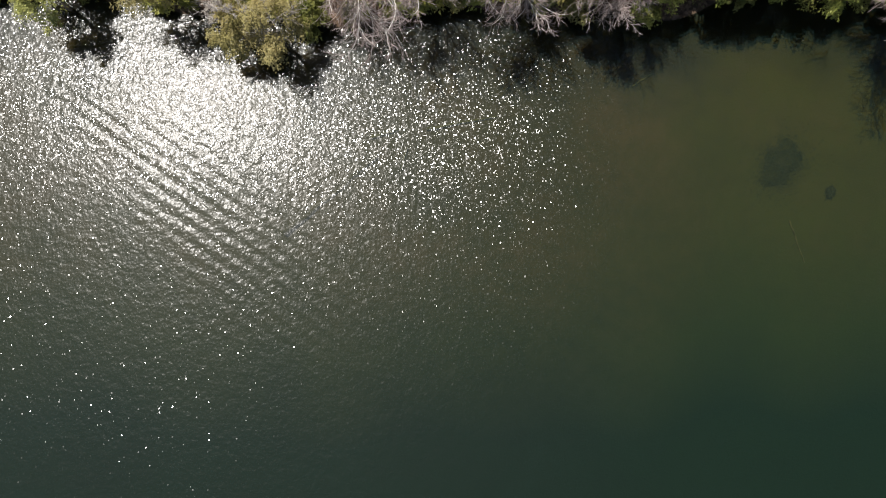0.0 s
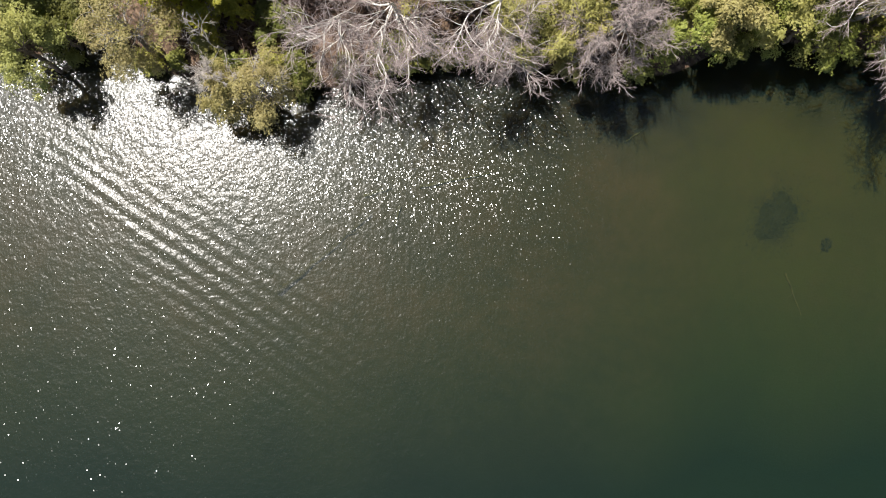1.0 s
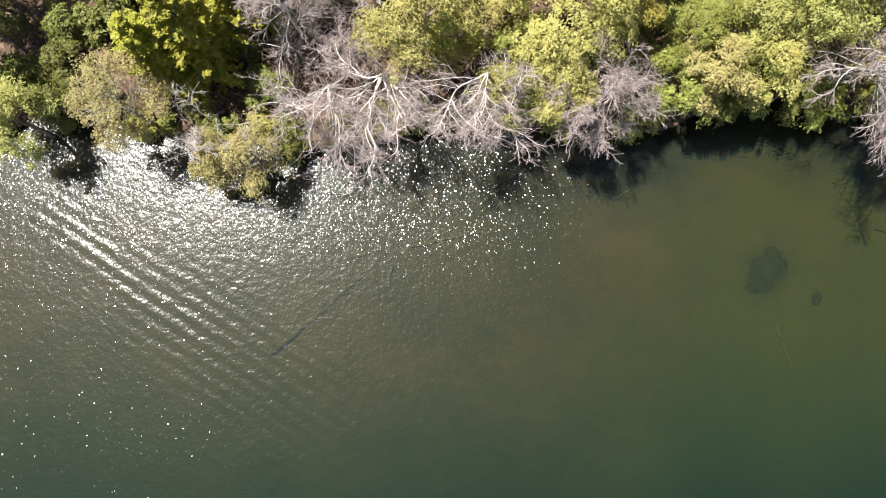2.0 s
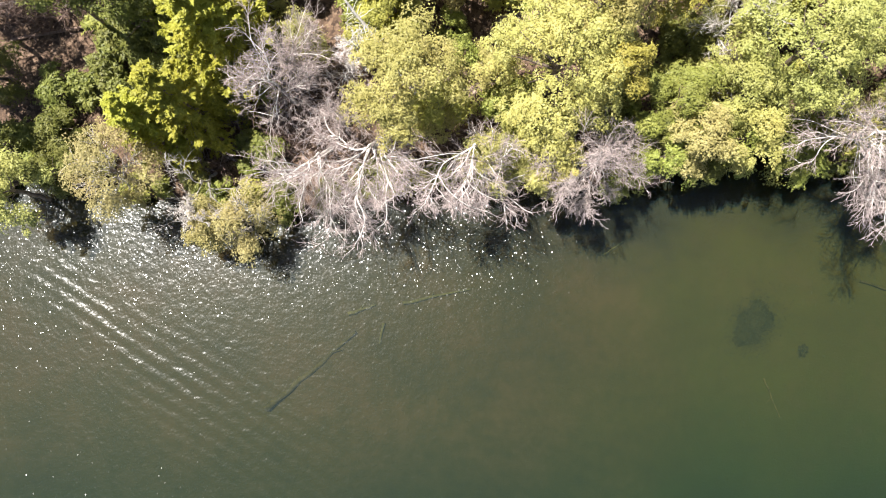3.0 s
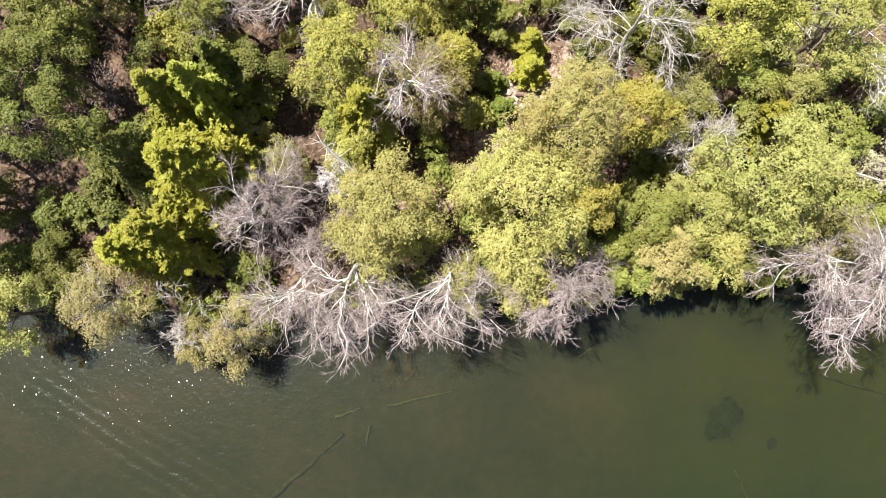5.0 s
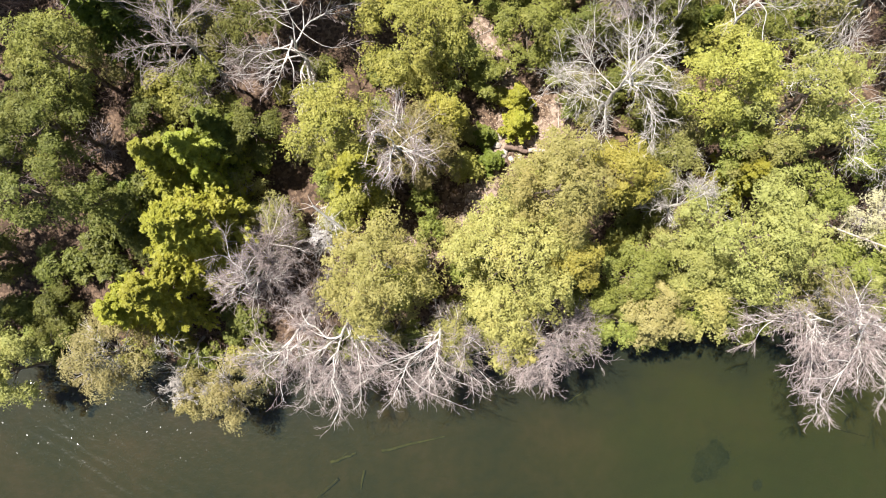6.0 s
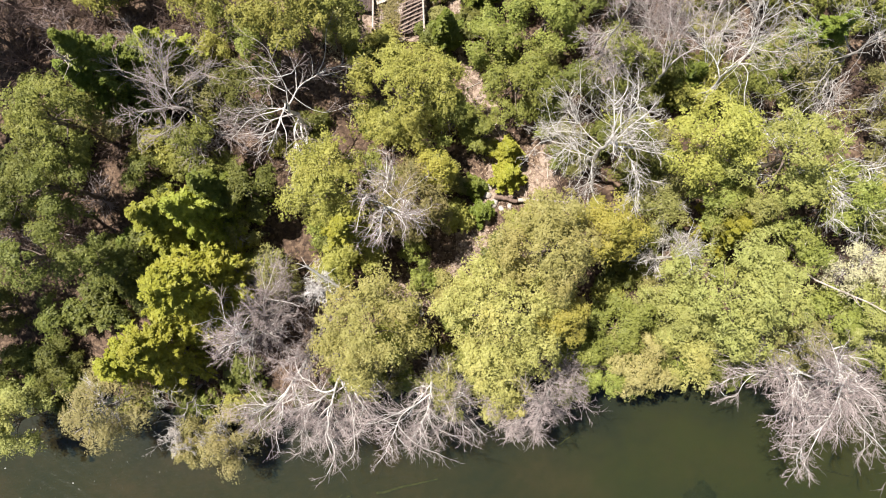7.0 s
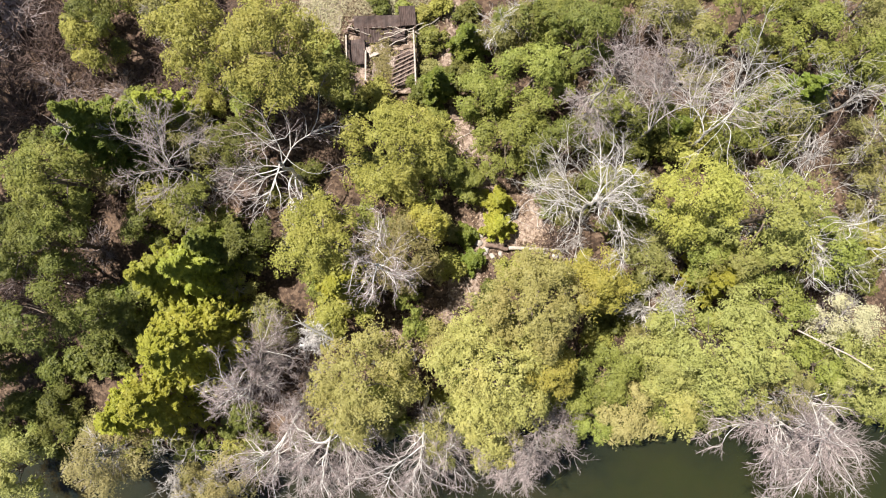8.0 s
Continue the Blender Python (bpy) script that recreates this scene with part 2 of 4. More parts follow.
    n.link(swell.outputs[0], first.inputs[1])
    n.link(crest.outputs[0], first.inputs[2])
    gloss = n.add("MixShader", Fac=n.math("MULTIPLY_ADD", open_water, 0.1, 0.05))
    n.link(first.outputs[0], gloss.inputs[1])
    n.link(shiver.outputs[0], gloss.inputs[2])
    fres = n.add("Fresnel", IOR=1.37, Normal=normal)
    whole = n.add("MixShader", Fac=fres.outputs[0])
    n.link(body.outputs[0], whole.inputs[1])
    n.link(gloss.outputs[0], whole.inputs[2])
    return n.done(whole.outputs[0])


GROUND = ground_material()
WATER = water_material()
_n, _body, _tone = soil_material("trail_soil", (0.08, 0.052, 0.036), (0.2, 0.14, 0.1), (0.32, 0.235, 0.18), (0.48, 0.38, 0.3))
TRAIL = _n.done(_body.outputs[0])
_n, _body, _tone = soil_material("pale_sand", (0.2, 0.16, 0.11), (0.29, 0.24, 0.175), (0.35, 0.3, 0.225), (0.45, 0.39, 0.3))
SAND = _n.done(_body.outputs[0])


# ---- building blocks ----
def mesh_of(name, verts, faces, material, smooth=False):
    """One mesh from an array of corners and an array of faces with equal corner counts."""
    verts, faces = np.asarray(verts, dtype=np.float32), np.asarray(faces, dtype=np.int32)
    me = bpy.data.meshes.new(name)
    k = faces.shape[1]
    me.vertices.add(len(verts))
    me.vertices.foreach_set("co", verts.ravel())
    me.loops.add(faces.size)
    me.loops.foreach_set("vertex_index", faces.ravel())
    me.polygons.add(len(faces))
    me.polygons.foreach_set("loop_start", np.arange(0, faces.size, k, dtype=np.int32))
    me.polygons.foreach_set("use_smooth", np.full(len(faces), smooth))
    me.materials.append(material)
    me.update(calc_edges=True)
    return me


def part_of(name, verts, faces, material, parent, label="", smooth=False, kind=""):
    ob = new(name, mesh_of(name, verts, faces, material, smooth))
    ob.parent = parent
    return tagged(ob, label=label, kind=kind)


def part(name, bm, material, parent, label=""):
    """Links a bmesh as one mesh object under a thing or a part."""
    me = bpy.data.meshes.new(name)
    bm.to_mesh(me)
    bm.free()
    me.materials.append(material)
    ob = new(name, me)
    ob.parent = parent
    return tagged(ob, label=label)


def thing(name, x, y, z, label, category, group="", turn=0.0):
    ob = new(name)
    ob.empty_display_size = 0.3
    ob.matrix_basis = pose(x, y, z, 0, 0, turn)
    return tagged(ob, label=label, category=category, group=group)


def tubes(lines, radii, sides):
    """Round, tapering tubes: lines (n, m, 3), radii (n, m). Corners and four-cornered faces."""
    n, m, _ = lines.shape
    way = np.gradient(lines, axis=1)
    way /= np.linalg.norm(way, axis=2, keepdims=True) + 1e-9
    aid = np.where(np.abs(way[:, :1, 2:3]) > 0.8, np.array([1.0, 0, 0]), np.array([0, 0, 1.0]))
    a = np.cross(way, np.broadcast_to(aid, way.shape))
    a /= np.linalg.norm(a, axis=2, keepdims=True) + 1e-9
    b = np.cross(way, a)
    ang = np.arange(sides) * 2 * np.pi / sides
    ring = lines[:, :, None] + radii[:, :, None, None] * (a[:, :, None] * np.cos(ang)[:, None] + b[:, :, None] * np.sin(ang)[:, None])
    base = (np.arange(n)[:, None, None] * m + np.arange(m - 1)[None, :, None]) * sides
    i, j = np.arange(sides), (np.arange(sides) + 1) % sides
    quads = np.stack([base + i, base + j, base + sides + j, base + sides + i], axis=-1)
    return ring.reshape(-1, 3), quads.reshape(-1, 4)


def spikes(lines, radius):
    """Short twigs that run to a point: lines (n, 2, 3). Corners and three-cornered faces."""
    v, _ = tubes(lines, np.tile([[radius, 0.0]], (len(lines), 1)), 3)
    v = v.reshape(-1, 6, 3)[:, :4].reshape(-1, 3)
    i = np.arange(len(lines))[:, None, None] * 4
    return v, (i + np.array([[0, 1, 3], [1, 2, 3], [2, 0, 3]])).reshape(-1, 3)


def three(quads):
    return np.concatenate([quads[:, [0, 1, 2]], quads[:, [0, 2, 3]]])


def unit(v):
    return v / (np.linalg.norm(v, axis=-1, keepdims=True) + 1e-9)


def lines_from(rng, start, way, length, m, wander, lift):
    """Wandering branch lines: from start (n, 3) along way (n, 3), bending by chance and by lift (up or down)."""
    n = len(start)
    pts = np.zeros((n, m, 3))
    pts[:, 0] = start
    w = unit(way)
    for k in range(1, m):
        w = unit(w + rng.normal(0, wander, (n, 3)) + np.array([0, 0, lift]))
        pts[:, k] = pts[:, k - 1] + w * (length / (m - 1))[:, None]
    if m > 6:
        pts[:, 1:-1] = (pts[:, :-2] + 2 * pts[:, 1:-1] + pts[:, 2:]) / 4
    return pts


def shoots(rng, parents, lengths, count, low, high, angle, m, wander, lift, ratio):
    """Side branches from parent lines: count from each, along the part low..high of it."""
    n, pm, _ = parents.shape
    u = rng.uniform(low, high, (n, count))
    u[:, 0] = high
    f = u * (pm - 1)
    k = np.minimum(f.astype(int), pm - 2)
    idx = np.arange(n)[:, None]
    p0, p1 = parents[idx, k], parents[idx, k + 1]
    start = p0 + (p1 - p0) * (f - k)[..., None]
    along = unit(p1 - p0)
    side = unit(np.cross(along, rng.normal(0, 1, along.shape)))
    a = np.radians(rng.normal(angle, angle * 0.3, u.shape))[..., None]
    way = along * np.cos(a) + side * np.sin(a)
    length = lengths[:, None] * ratio * rng.uniform(0.6, 1.25, u.shape) * (1.15 - 0.5 * u)
    start, way, length = start.reshape(-1, 3), way.reshape(-1, 3), length.reshape(-1)
    return lines_from(rng, start, way, length, m, wander, lift), length


def taper(first, last, n, m):
    return np.broadcast_to(np.linspace(0, 1, m), (n, m)) * (last - first) + first


def add_limbs(rng, tree, lines, thick, bark):
    made = []
    for line in lines:
        v, f = tubes(line[None], taper(thick, thick * 0.2, 1, len(line)) * rng.uniform(0.6, 1.15), 7)
        made.append(part_of("limb", v, f, bark, tree, "", True))
    return made


def trunk_line(rng, foot, fork, m=8, wander=0.12):
    t = np.linspace(0, 1, m)[:, None]
    line = np.asarray(foot) * (1 - t) + np.asarray(fork) * t
    line[1:-1, :2] += rng.normal(0, wander, (m - 2, 2))
    return line


def bare_tree(x, y, fork, reach, limbs=7, az=0.0, spread=360.0, rise=(15, 60), bark=BARK_WHITE, twig=TWIG_PINK, thick=0.2,
              dense=1.0, seed=1, fork_count=8, label="leafless tree with pale bark and fine pinkish twigs", group="leafless trees"):
    """A leafless tree: trunk from (x, y) to the fork, limbs fanned over spread degrees round az, then branches and fine twigs."""
    rng = np.random.default_rng(seed)
    z = ground_z(x, y) - 0.1
    tree = thing("bare_tree", x, y, z, label, "tree", group)
    top = np.array([fork[0] - x, fork[1] - y, fork[2] - z])
    line = trunk_line(rng, (0, 0, 0), top)
    v, f = tubes(line[None], taper(thick * 1.5, thick * 0.45, 1, 8), 9)
    part_of("trunk", v, f, bark, tree, "", True)
    a = np.radians(az + spread * ((np.arange(limbs) + rng.uniform(0.05, 0.95, limbs)) / limbs - 0.5))
    e = np.radians(rng.uniform(rise[0], rise[1], limbs))
    e[0] = np.radians(min(rise[1] + 20, 80))
    way = np.stack([np.cos(a) * np.cos(e), np.sin(a) * np.cos(e), np.sin(e)], 1)
    w = np.linspace(0.0, 4.2, limbs) + rng.uniform(0, 0.4, limbs)
    start = np.stack([np.interp(7 - w, np.arange(8), line[:, k]) for k in range(3)], 1)
    length = reach * rng.uniform(0.6, 1.2, limbs)
    main = lines_from(rng, start, way, length, 11, 0.24, 0.01)
    stout = rng.uniform(0.5, 1.15, limbs)
    made = []
    for line, k in zip(main, stout):
        v, f = tubes(line[None], (taper(thick * 0.42, thick * 0.07, 1, 11) * k), 7)
        made.append(part_of("limb", v, f, bark, tree, "", True))
    # a few stout forks that run on beside each limb, and many thinner branches
    forks, fl = shoots(rng, main, length, 4, 0.12, 0.62, 38, 9, 0.28, 0.01, 0.8)
    for i, line in enumerate(forks):
        v, f = tubes(line[None], taper(thick * 0.24, 0.012, 1, 9) * stout[i // 4], 6)
        part_of("branch", v, f, bark, made[i // 4], "", True)
    br, bl = shoots(rng, main, length, fork_count - 4, 0.25, 0.97, 40, 6, 0.28, 0.01, 0.42)
    for i, line in enumerate(br):
        v, f = tubes(line[None], taper(0.012 + thick * 0.07, 0.01, 1, 6) * rng.uniform(0.7, 1.2), 5)
        part_of("branch", v, f, bark, made[i // (fork_count - 4)], "", True)
    count = int(6 * dense) + 1
    mains = np.concatenate([br, forks[:, ::-1][:, [6, 5, 4, 2, 1, 0]], main[:, 5:11], main[:, [1, 2, 3, 4, 5, 6]]])
    ml = np.concatenate([bl, fl * 0.7, length * 0.45, length * 0.4])
    b2, l2 = shoots(rng, mains, ml, count, 0.1, 1.0, 38, 4, 0.2, 0.01, 0.55)
    v2, f2 = tubes(b2, taper(0.0135, 0.009, len(b2), 4), 3)
    b3, l3 = shoots(rng, b2, l2, int(3.2 * dense) + 1, 0.15, 1.0, 36, 2, 0.16, 0.0, 0.6)
    v3, f3 = spikes(b3, 0.0135)
    part_of("twig_haze", np.concatenate([v2, v3]), np.concatenate([three(f2), f3 + len(v2)]), twig, tree, "fine bare twigs", False, "stuff")
    return tree


def blades(rng, centre, normal, long, wide, lie=None):
    """Small pointed leaf blades round their centres."""
    n = len(centre)
    normal = unit(normal)
    lie = unit(np.cross(normal, rng.normal(0, 1, (n, 3)) if lie is None else np.cross(lie, normal)))
    side = np.cross(normal, lie)
    long, wide = np.asarray(long)[:, None] * 0.5, np.asarray(wide)[:, None] * 0.5
    v = np.stack([centre - lie * long * 0.7 + side * wide, centre - lie * long * 0.7 - side * wide, centre + lie * long], 1)
    return v.reshape(-1, 3), np.arange(n * 3).reshape(-1, 3)


def clump_leaves(rng, centres, sizes, outward, count, leaf):
    """Leaves in sprays: each spray a small ragged cushion that tips outward and droops at its rim, with gaps between the sprays."""
    n = len(centres)
    flat = unit(outward * 0.5 + np.array([0, 0, 0.8]) + rng.normal(0, 0.18, (n, 3)))
    axis = outward * np.array([1, 1, 0.2]) + rng.normal(0, 0.45, (n, 3))
    axis = unit(axis - flat * np.sum(axis * flat, axis=1, keepdims=True))
    side = np.cross(flat, axis)
    phi = rng.uniform(0, 6.283, (n, count))
    k = rng.uniform(0, 6.283, (n, 3, 1))
    rim = 1 + 0.26 * np.sin(2 * phi + k[:, 0]) + 0.24 * np.sin(3 * phi + k[:, 1]) + 0.2 * np.sin(6 * phi + k[:, 2])
    rho = np.sqrt(rng.uniform(0, 1, (n, count)))
    a, b = (np.cos(phi) * rho * rim * 1.22)[..., None], (np.sin(phi) * rho * rim * 0.86)[..., None]
    h = (0.34 - 0.62 * rho ** 2 + rng.normal(0, 0.1, (n, count)))[..., None]
    spread = axis[:, None] * a + side[:, None] * b
    c = centres[:, None] + (spread + flat[:, None] * h) * sizes[:, None, None] + rng.normal(0, 0.025, (n, count, 3))
    normal = flat[:, None] * 0.85 + spread * 0.45 + rng.normal(0, 0.3, c.shape)
    lie = spread + rng.normal(0, 0.4, c.shape)
    c, normal, lie = c.reshape(-1, 3), normal.reshape(-1, 3), lie.reshape(-1, 3)
    long = leaf * rng.uniform(0.65, 1.4, len(c))
    return blades(rng, c, normal, long * 1.25, long * rng.uniform(0.5, 0.75, len(c)), lie)


def dome(rng, n, radius, depth):
    """n points over a lumpy dome, with their outward ways."""
    k = np.arange(n) + 0.5
    zc = 1 - 1.4 * k / n
    az = k * 2.399963 + rng.normal(0, 0.25, n)
    r = np.sqrt(np.maximum(0, 1 - zc * zc))
    d = np.stack([r * np.cos(az), r * np.sin(az), zc], 1)
    lump = unit(rng.normal(0, 1, (6, 3)) + np.array([0, 0, 0.3]))
    s = 0.56 + 0.5 * (np.clip(d @ lump.T, 0, 1) ** 6).max(axis=1) + rng.normal(0, 0.15, n)
    s = np.where(rng.random(n) < 0.2, s * rng.uniform(0.4, 0.8, n), s)
    return d * s[:, None] * np.array([radius, radius, depth]), d


def crown_points(rng, n, radius, depth, loose=False):
    """Spray centres of a deep, egg-shaped crown made of many uneven lobes, with dark hollows between them. The top lies at z = 0."""
    lobes = int(4 + 1.7 * radius) if loose else int(5 + 2.3 * radius)
    q = np.concatenate([[0.0], 0.06 + 0.84 * ((np.arange(lobes - 1) + rng.uniform(0.1, 0.9, lobes - 1)) / (lobes - 1))])
    size = radius * rng.uniform(0.27, 0.43, lobes)
    size[0] = radius * 0.42
    hull = radius * np.sqrt(1 - (1 - np.minimum(q / 0.5, 1)) ** 2) * (1 - 0.2 * np.clip(q * 2 - 1, 0, 1))
    far = np.maximum(hull - 0.72 * size, 0) * rng.uniform(0.82, 1.16, lobes)
    az = rng.uniform(0, 6.28) + np.arange(lobes) * 2.399963 + rng.normal(0, 0.3, lobes)
    share = size ** 2 / np.sum(size ** 2)
    all_p, all_o = [], []
    for k in range(lobes):
        p, o = dome(rng, max(int(n * share[k]), 6), size[k], size[k] * 0.85)
        p += np.array([math.cos(az[k]) * far[k], math.sin(az[k]) * far[k], -depth * q[k] - size[k] * 0.75])
        all_p.append(p)
        all_o.append(unit(o + np.array([math.cos(az[k]), math.sin(az[k]), 0.0]) * 0.35 * q[k]))
    return np.concatenate(all_p), np.concatenate(all_o)


LEAFY_LABEL = {
    "lime": "broad tree with dense bright yellow-green spring leaves",
    "spring": "broad tree with dense fresh yellow-green leaves over the bank",
    "olive": "broad tree with dense olive-green leaves in the sun",
    "moss": "broad tree with dull moss-green leaves in tufts",
    "amber": "small tree with yellow-green leaves turning amber",
    "green": "bushy tree with mid-green leaves in tufts",
    "fresh": "bushy tree with fresh clear green leaves",
    "darkg": "low tree with dark green leaves, shade partly put into their tone",
    "sage": "thin-leaved tree with pale sage-green leaves",
    "tan": "bush over the water with tan and olive new leaves",
    "umber": "thin-leaved tree with brownish olive leaves",
    "blush": "dense rounded bush with yellow-green and pinkish tan leaves",
    "pale": "pale cream-coloured bush in full sun",
}


def leafy_tree(x, y, top, radius, colour, seed, depth=None):
    """A broadleaf tree: trunk, limbs into the crown and some thousands of leaves in tufts."""
    rng = np.random.default_rng(seed)
    z = ground_z(x, y) - 0.1
    tree = thing("leafy_tree", x, y, z, LEAFY_LABEL[colour], "tree", "broadleaf trees")
    depth = depth or min(radius * 2.3, (top - z) * 0.72)
    mid = top - z - depth * 0.55
    thick = 0.05 + 0.03 * radius
    line = trunk_line(rng, (0, 0, 0), (0, 0, max(mid, 0.6)), 7, 0.1)
    v, f = tubes(line[None], taper(thick * 1.5, thick, 1, 7), 8)
    part_of("trunk", v, f, BARK, tree, "", True)
    n = int(5 + radius)
    a = np.arange(n) * 2.4 + rng.uniform(0, 6)
    e = np.radians(rng.uniform(10, 70, n))
    way = np.stack([np.cos(a) * np.cos(e), np.sin(a) * np.cos(e), np.sin(e)], 1)
    start = line[-1] + (line[-3] - line[-1]) * rng.uniform(0, 1, (n, 1))
    limbs = lines_from(rng, start, way, np.full(n, radius * 0.78), 7, 0.12, 0.02)
    add_limbs(rng, tree, limbs, thick * 0.6, BARK_GREY if colour in ("sage", "tan", "pale") else BARK)
    loose = colour in ("green", "moss", "darkg", "fresh")
    tufts = int((22 * radius + 12.5 * radius * radius) * (0.5 if loose else 0.86))
    centres, out = crown_points(rng, tufts, radius * 1.05, depth, loose)
    tufts = len(centres)
    centres[:, 2] += top - z
    thin = colour in ("sage", "tan", "pale")
    sizes = np.clip(rng.lognormal(-0.66, 0.34, tufts), 0.26, 1.1) * (0.8 + 0.035 * radius) * (1.1 if loose else 1.12)
    v, f = clump_leaves(rng, centres, sizes, out, 54 if thin else (108 if loose else 84), 0.15 if thin else 0.165)
    part_of("crown", v, f, LEAF[colour], tree, "", False, "stuff")
    if thin:
        tw, _ = shoots(rng, limbs, np.full(n, radius * 0.7), 26, 0.25, 1.0, 40, 5, 0.18, 0.03, 0.75)
        v, f = tubes(tw, taper(0.025, 0.01, len(tw), 5), 3)
        part_of("twig_haze", v, f, TWIG_GREY, tree, "pale thin twigs", False, "stuff")
    return tree


def fir_tree(x, y, top, radius, colour, seed, lean=(0, 0)):
    """A conifer: straight trunk with whorls of drooping boughs that carry flat sprays of needles."""
    rng = np.random.default_rng(seed)
    z = ground_z(x, y) - 0.1
    label = {"firb": "pointed conifer with green needle sprays", "firm": "pointed conifer with fresh light green needle sprays",
             "firy": "broad conifer with bright yellow-green needle sprays"}[colour]
    tree = thing("conifer", x, y, z, label, "tree", "conifers")
    h = top - z
    line = trunk_line(rng, (0, 0, 0), (lean[0], lean[1], h), 8, 0.04)
    v, f = tubes(line[None], taper(0.05 + 0.014 * h, 0.02, 1, 8), 8)
    part_of("trunk", v, f, BARK, tree, "", True)
    n = int(26 + 5.5 * h)
    u = np.sort(rng.uniform(0.0, 1.0, n)) ** 1.05
    zz = h * (0.1 + 0.88 * u)
    a = np.arange(n) * 2.399963 + rng.normal(0, 0.3, n)
    length = radius * (0.03 + 1.02 * (1 - u) ** (0.74 if colour == "firy" else 1.0)) * rng.uniform(0.66, 1.15, n)
    e = np.radians(rng.uniform(-8, 18, n) + 30 * u)
    way = np.stack([np.cos(a) * np.cos(e), np.sin(a) * np.cos(e), np.sin(e)], 1)
    start = np.stack([lean[0] * zz / h, lean[1] * zz / h, zz], 1)
    boughs = lines_from(rng, start, way, length, 6, 0.06, -0.05)
    v, f = tubes(boughs, taper(0.035, 0.01, n, 6), 3)
    part_of("bough_work", v, f, BARK, tree, "", False, "stuff")
    sp, sl = shoots(rng, boughs, length, 13, 0.2, 1.0, 40, 4, 0.07, -0.02, 0.36)
    count = 16
    w = rng.uniform(0.1, 1.0, (len(sp), count)) * 3
    k = np.minimum(w.astype(int), 2)
    idx = np.arange(len(sp))[:, None]
    p = sp[idx, k] + (sp[idx, k + 1] - sp[idx, k]) * (w - k)[..., None]
    lie = unit(sp[idx, k + 1] - sp[idx, k] + rng.normal(0, 0.12, p.shape))
    p = (p + rng.normal(0, 0.07, p.shape)).reshape(-1, 3)
    lie = lie.reshape(-1, 3)
    normal = np.array([0, 0, 1.0]) + rng.normal(0, 0.42, p.shape)
    long = rng.uniform(0.24, 0.5, len(p))
    v, f = blades(rng, p, normal, long, long * 0.5, lie)
    part_of("needle_mass", v, f, LEAF[colour], tree, "", False, "stuff")
    return tree


# ---- the lie of the land ----
def shore_y(x):
    """The bank's line: how far north the water reaches at x."""
    return 21.3 + 1.1 * np.sin(x * 0.16 + 0.6) + 0.6 * np.sin(x * 0.43 + 2.0) + 4.4 * np.exp(-((x - 27) / 7.5) ** 2) + 3.0 * np.exp(-((x - 40) / 8) ** 2)


def ground_z(x, y):
    """Height of the ground over the lake's level, on land and below water."""
    d = y - shore_y(x)
    land = 0.32 * np.clip(d, 0, 3) + 0.05 * np.clip(d - 3, 0, 40) + 0.02 * np.clip(d - 43, 0, 4000)
    rough = 0.16 * np.sin(x * 0.7 + y * 0.31) * np.sin(y * 0.53 - x * 0.2) * np.clip(d / 4, 0, 1)
    w = np.clip(-d, 0, 400)
    bed = -0.35 * np.clip(w, 0, 1.2) - 0.085 * np.clip(w - 1.2, 0, 12) - 0.2 * np.clip(w - 13.2, 0, 25) - 0.01 * np.clip(w - 38, 0, 400)
    return np.where(d > 0, land + rough, bed)


def spaced(low, high, step):
    near = np.arange(low, high + step / 2, step)
    far = np.cumsum(1.75 ** np.arange(1, 15) * min(step, 1.0))
    return np.concatenate([(low - far)[::-1], near, high + far])


def grid_mesh(name, xs, ys, height, material):
    gx, gy = np.meshgrid(xs, ys)
    v = np.stack([gx, gy, height(gx, gy)], -1).reshape(-1, 3)
    nx = len(xs)
    i = (np.arange(len(ys) - 1)[:, None] * nx + np.arange(nx - 1)[None]).ravel()
    f = np.stack([i, i + 1, i + nx + 1, i + nx], 1)
    return new(name, mesh_of(name, v, f, material, True))


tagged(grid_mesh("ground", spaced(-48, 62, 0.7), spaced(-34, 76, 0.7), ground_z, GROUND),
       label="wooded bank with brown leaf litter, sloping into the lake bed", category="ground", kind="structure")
tagged(grid_mesh("water", spaced(-48, 62, 4.0), spaced(-34, 30, 4.0), lambda x, y: 0 * x, WATER),
       label="green lake water with sun glitter and ripples", category="water", kind="structure")


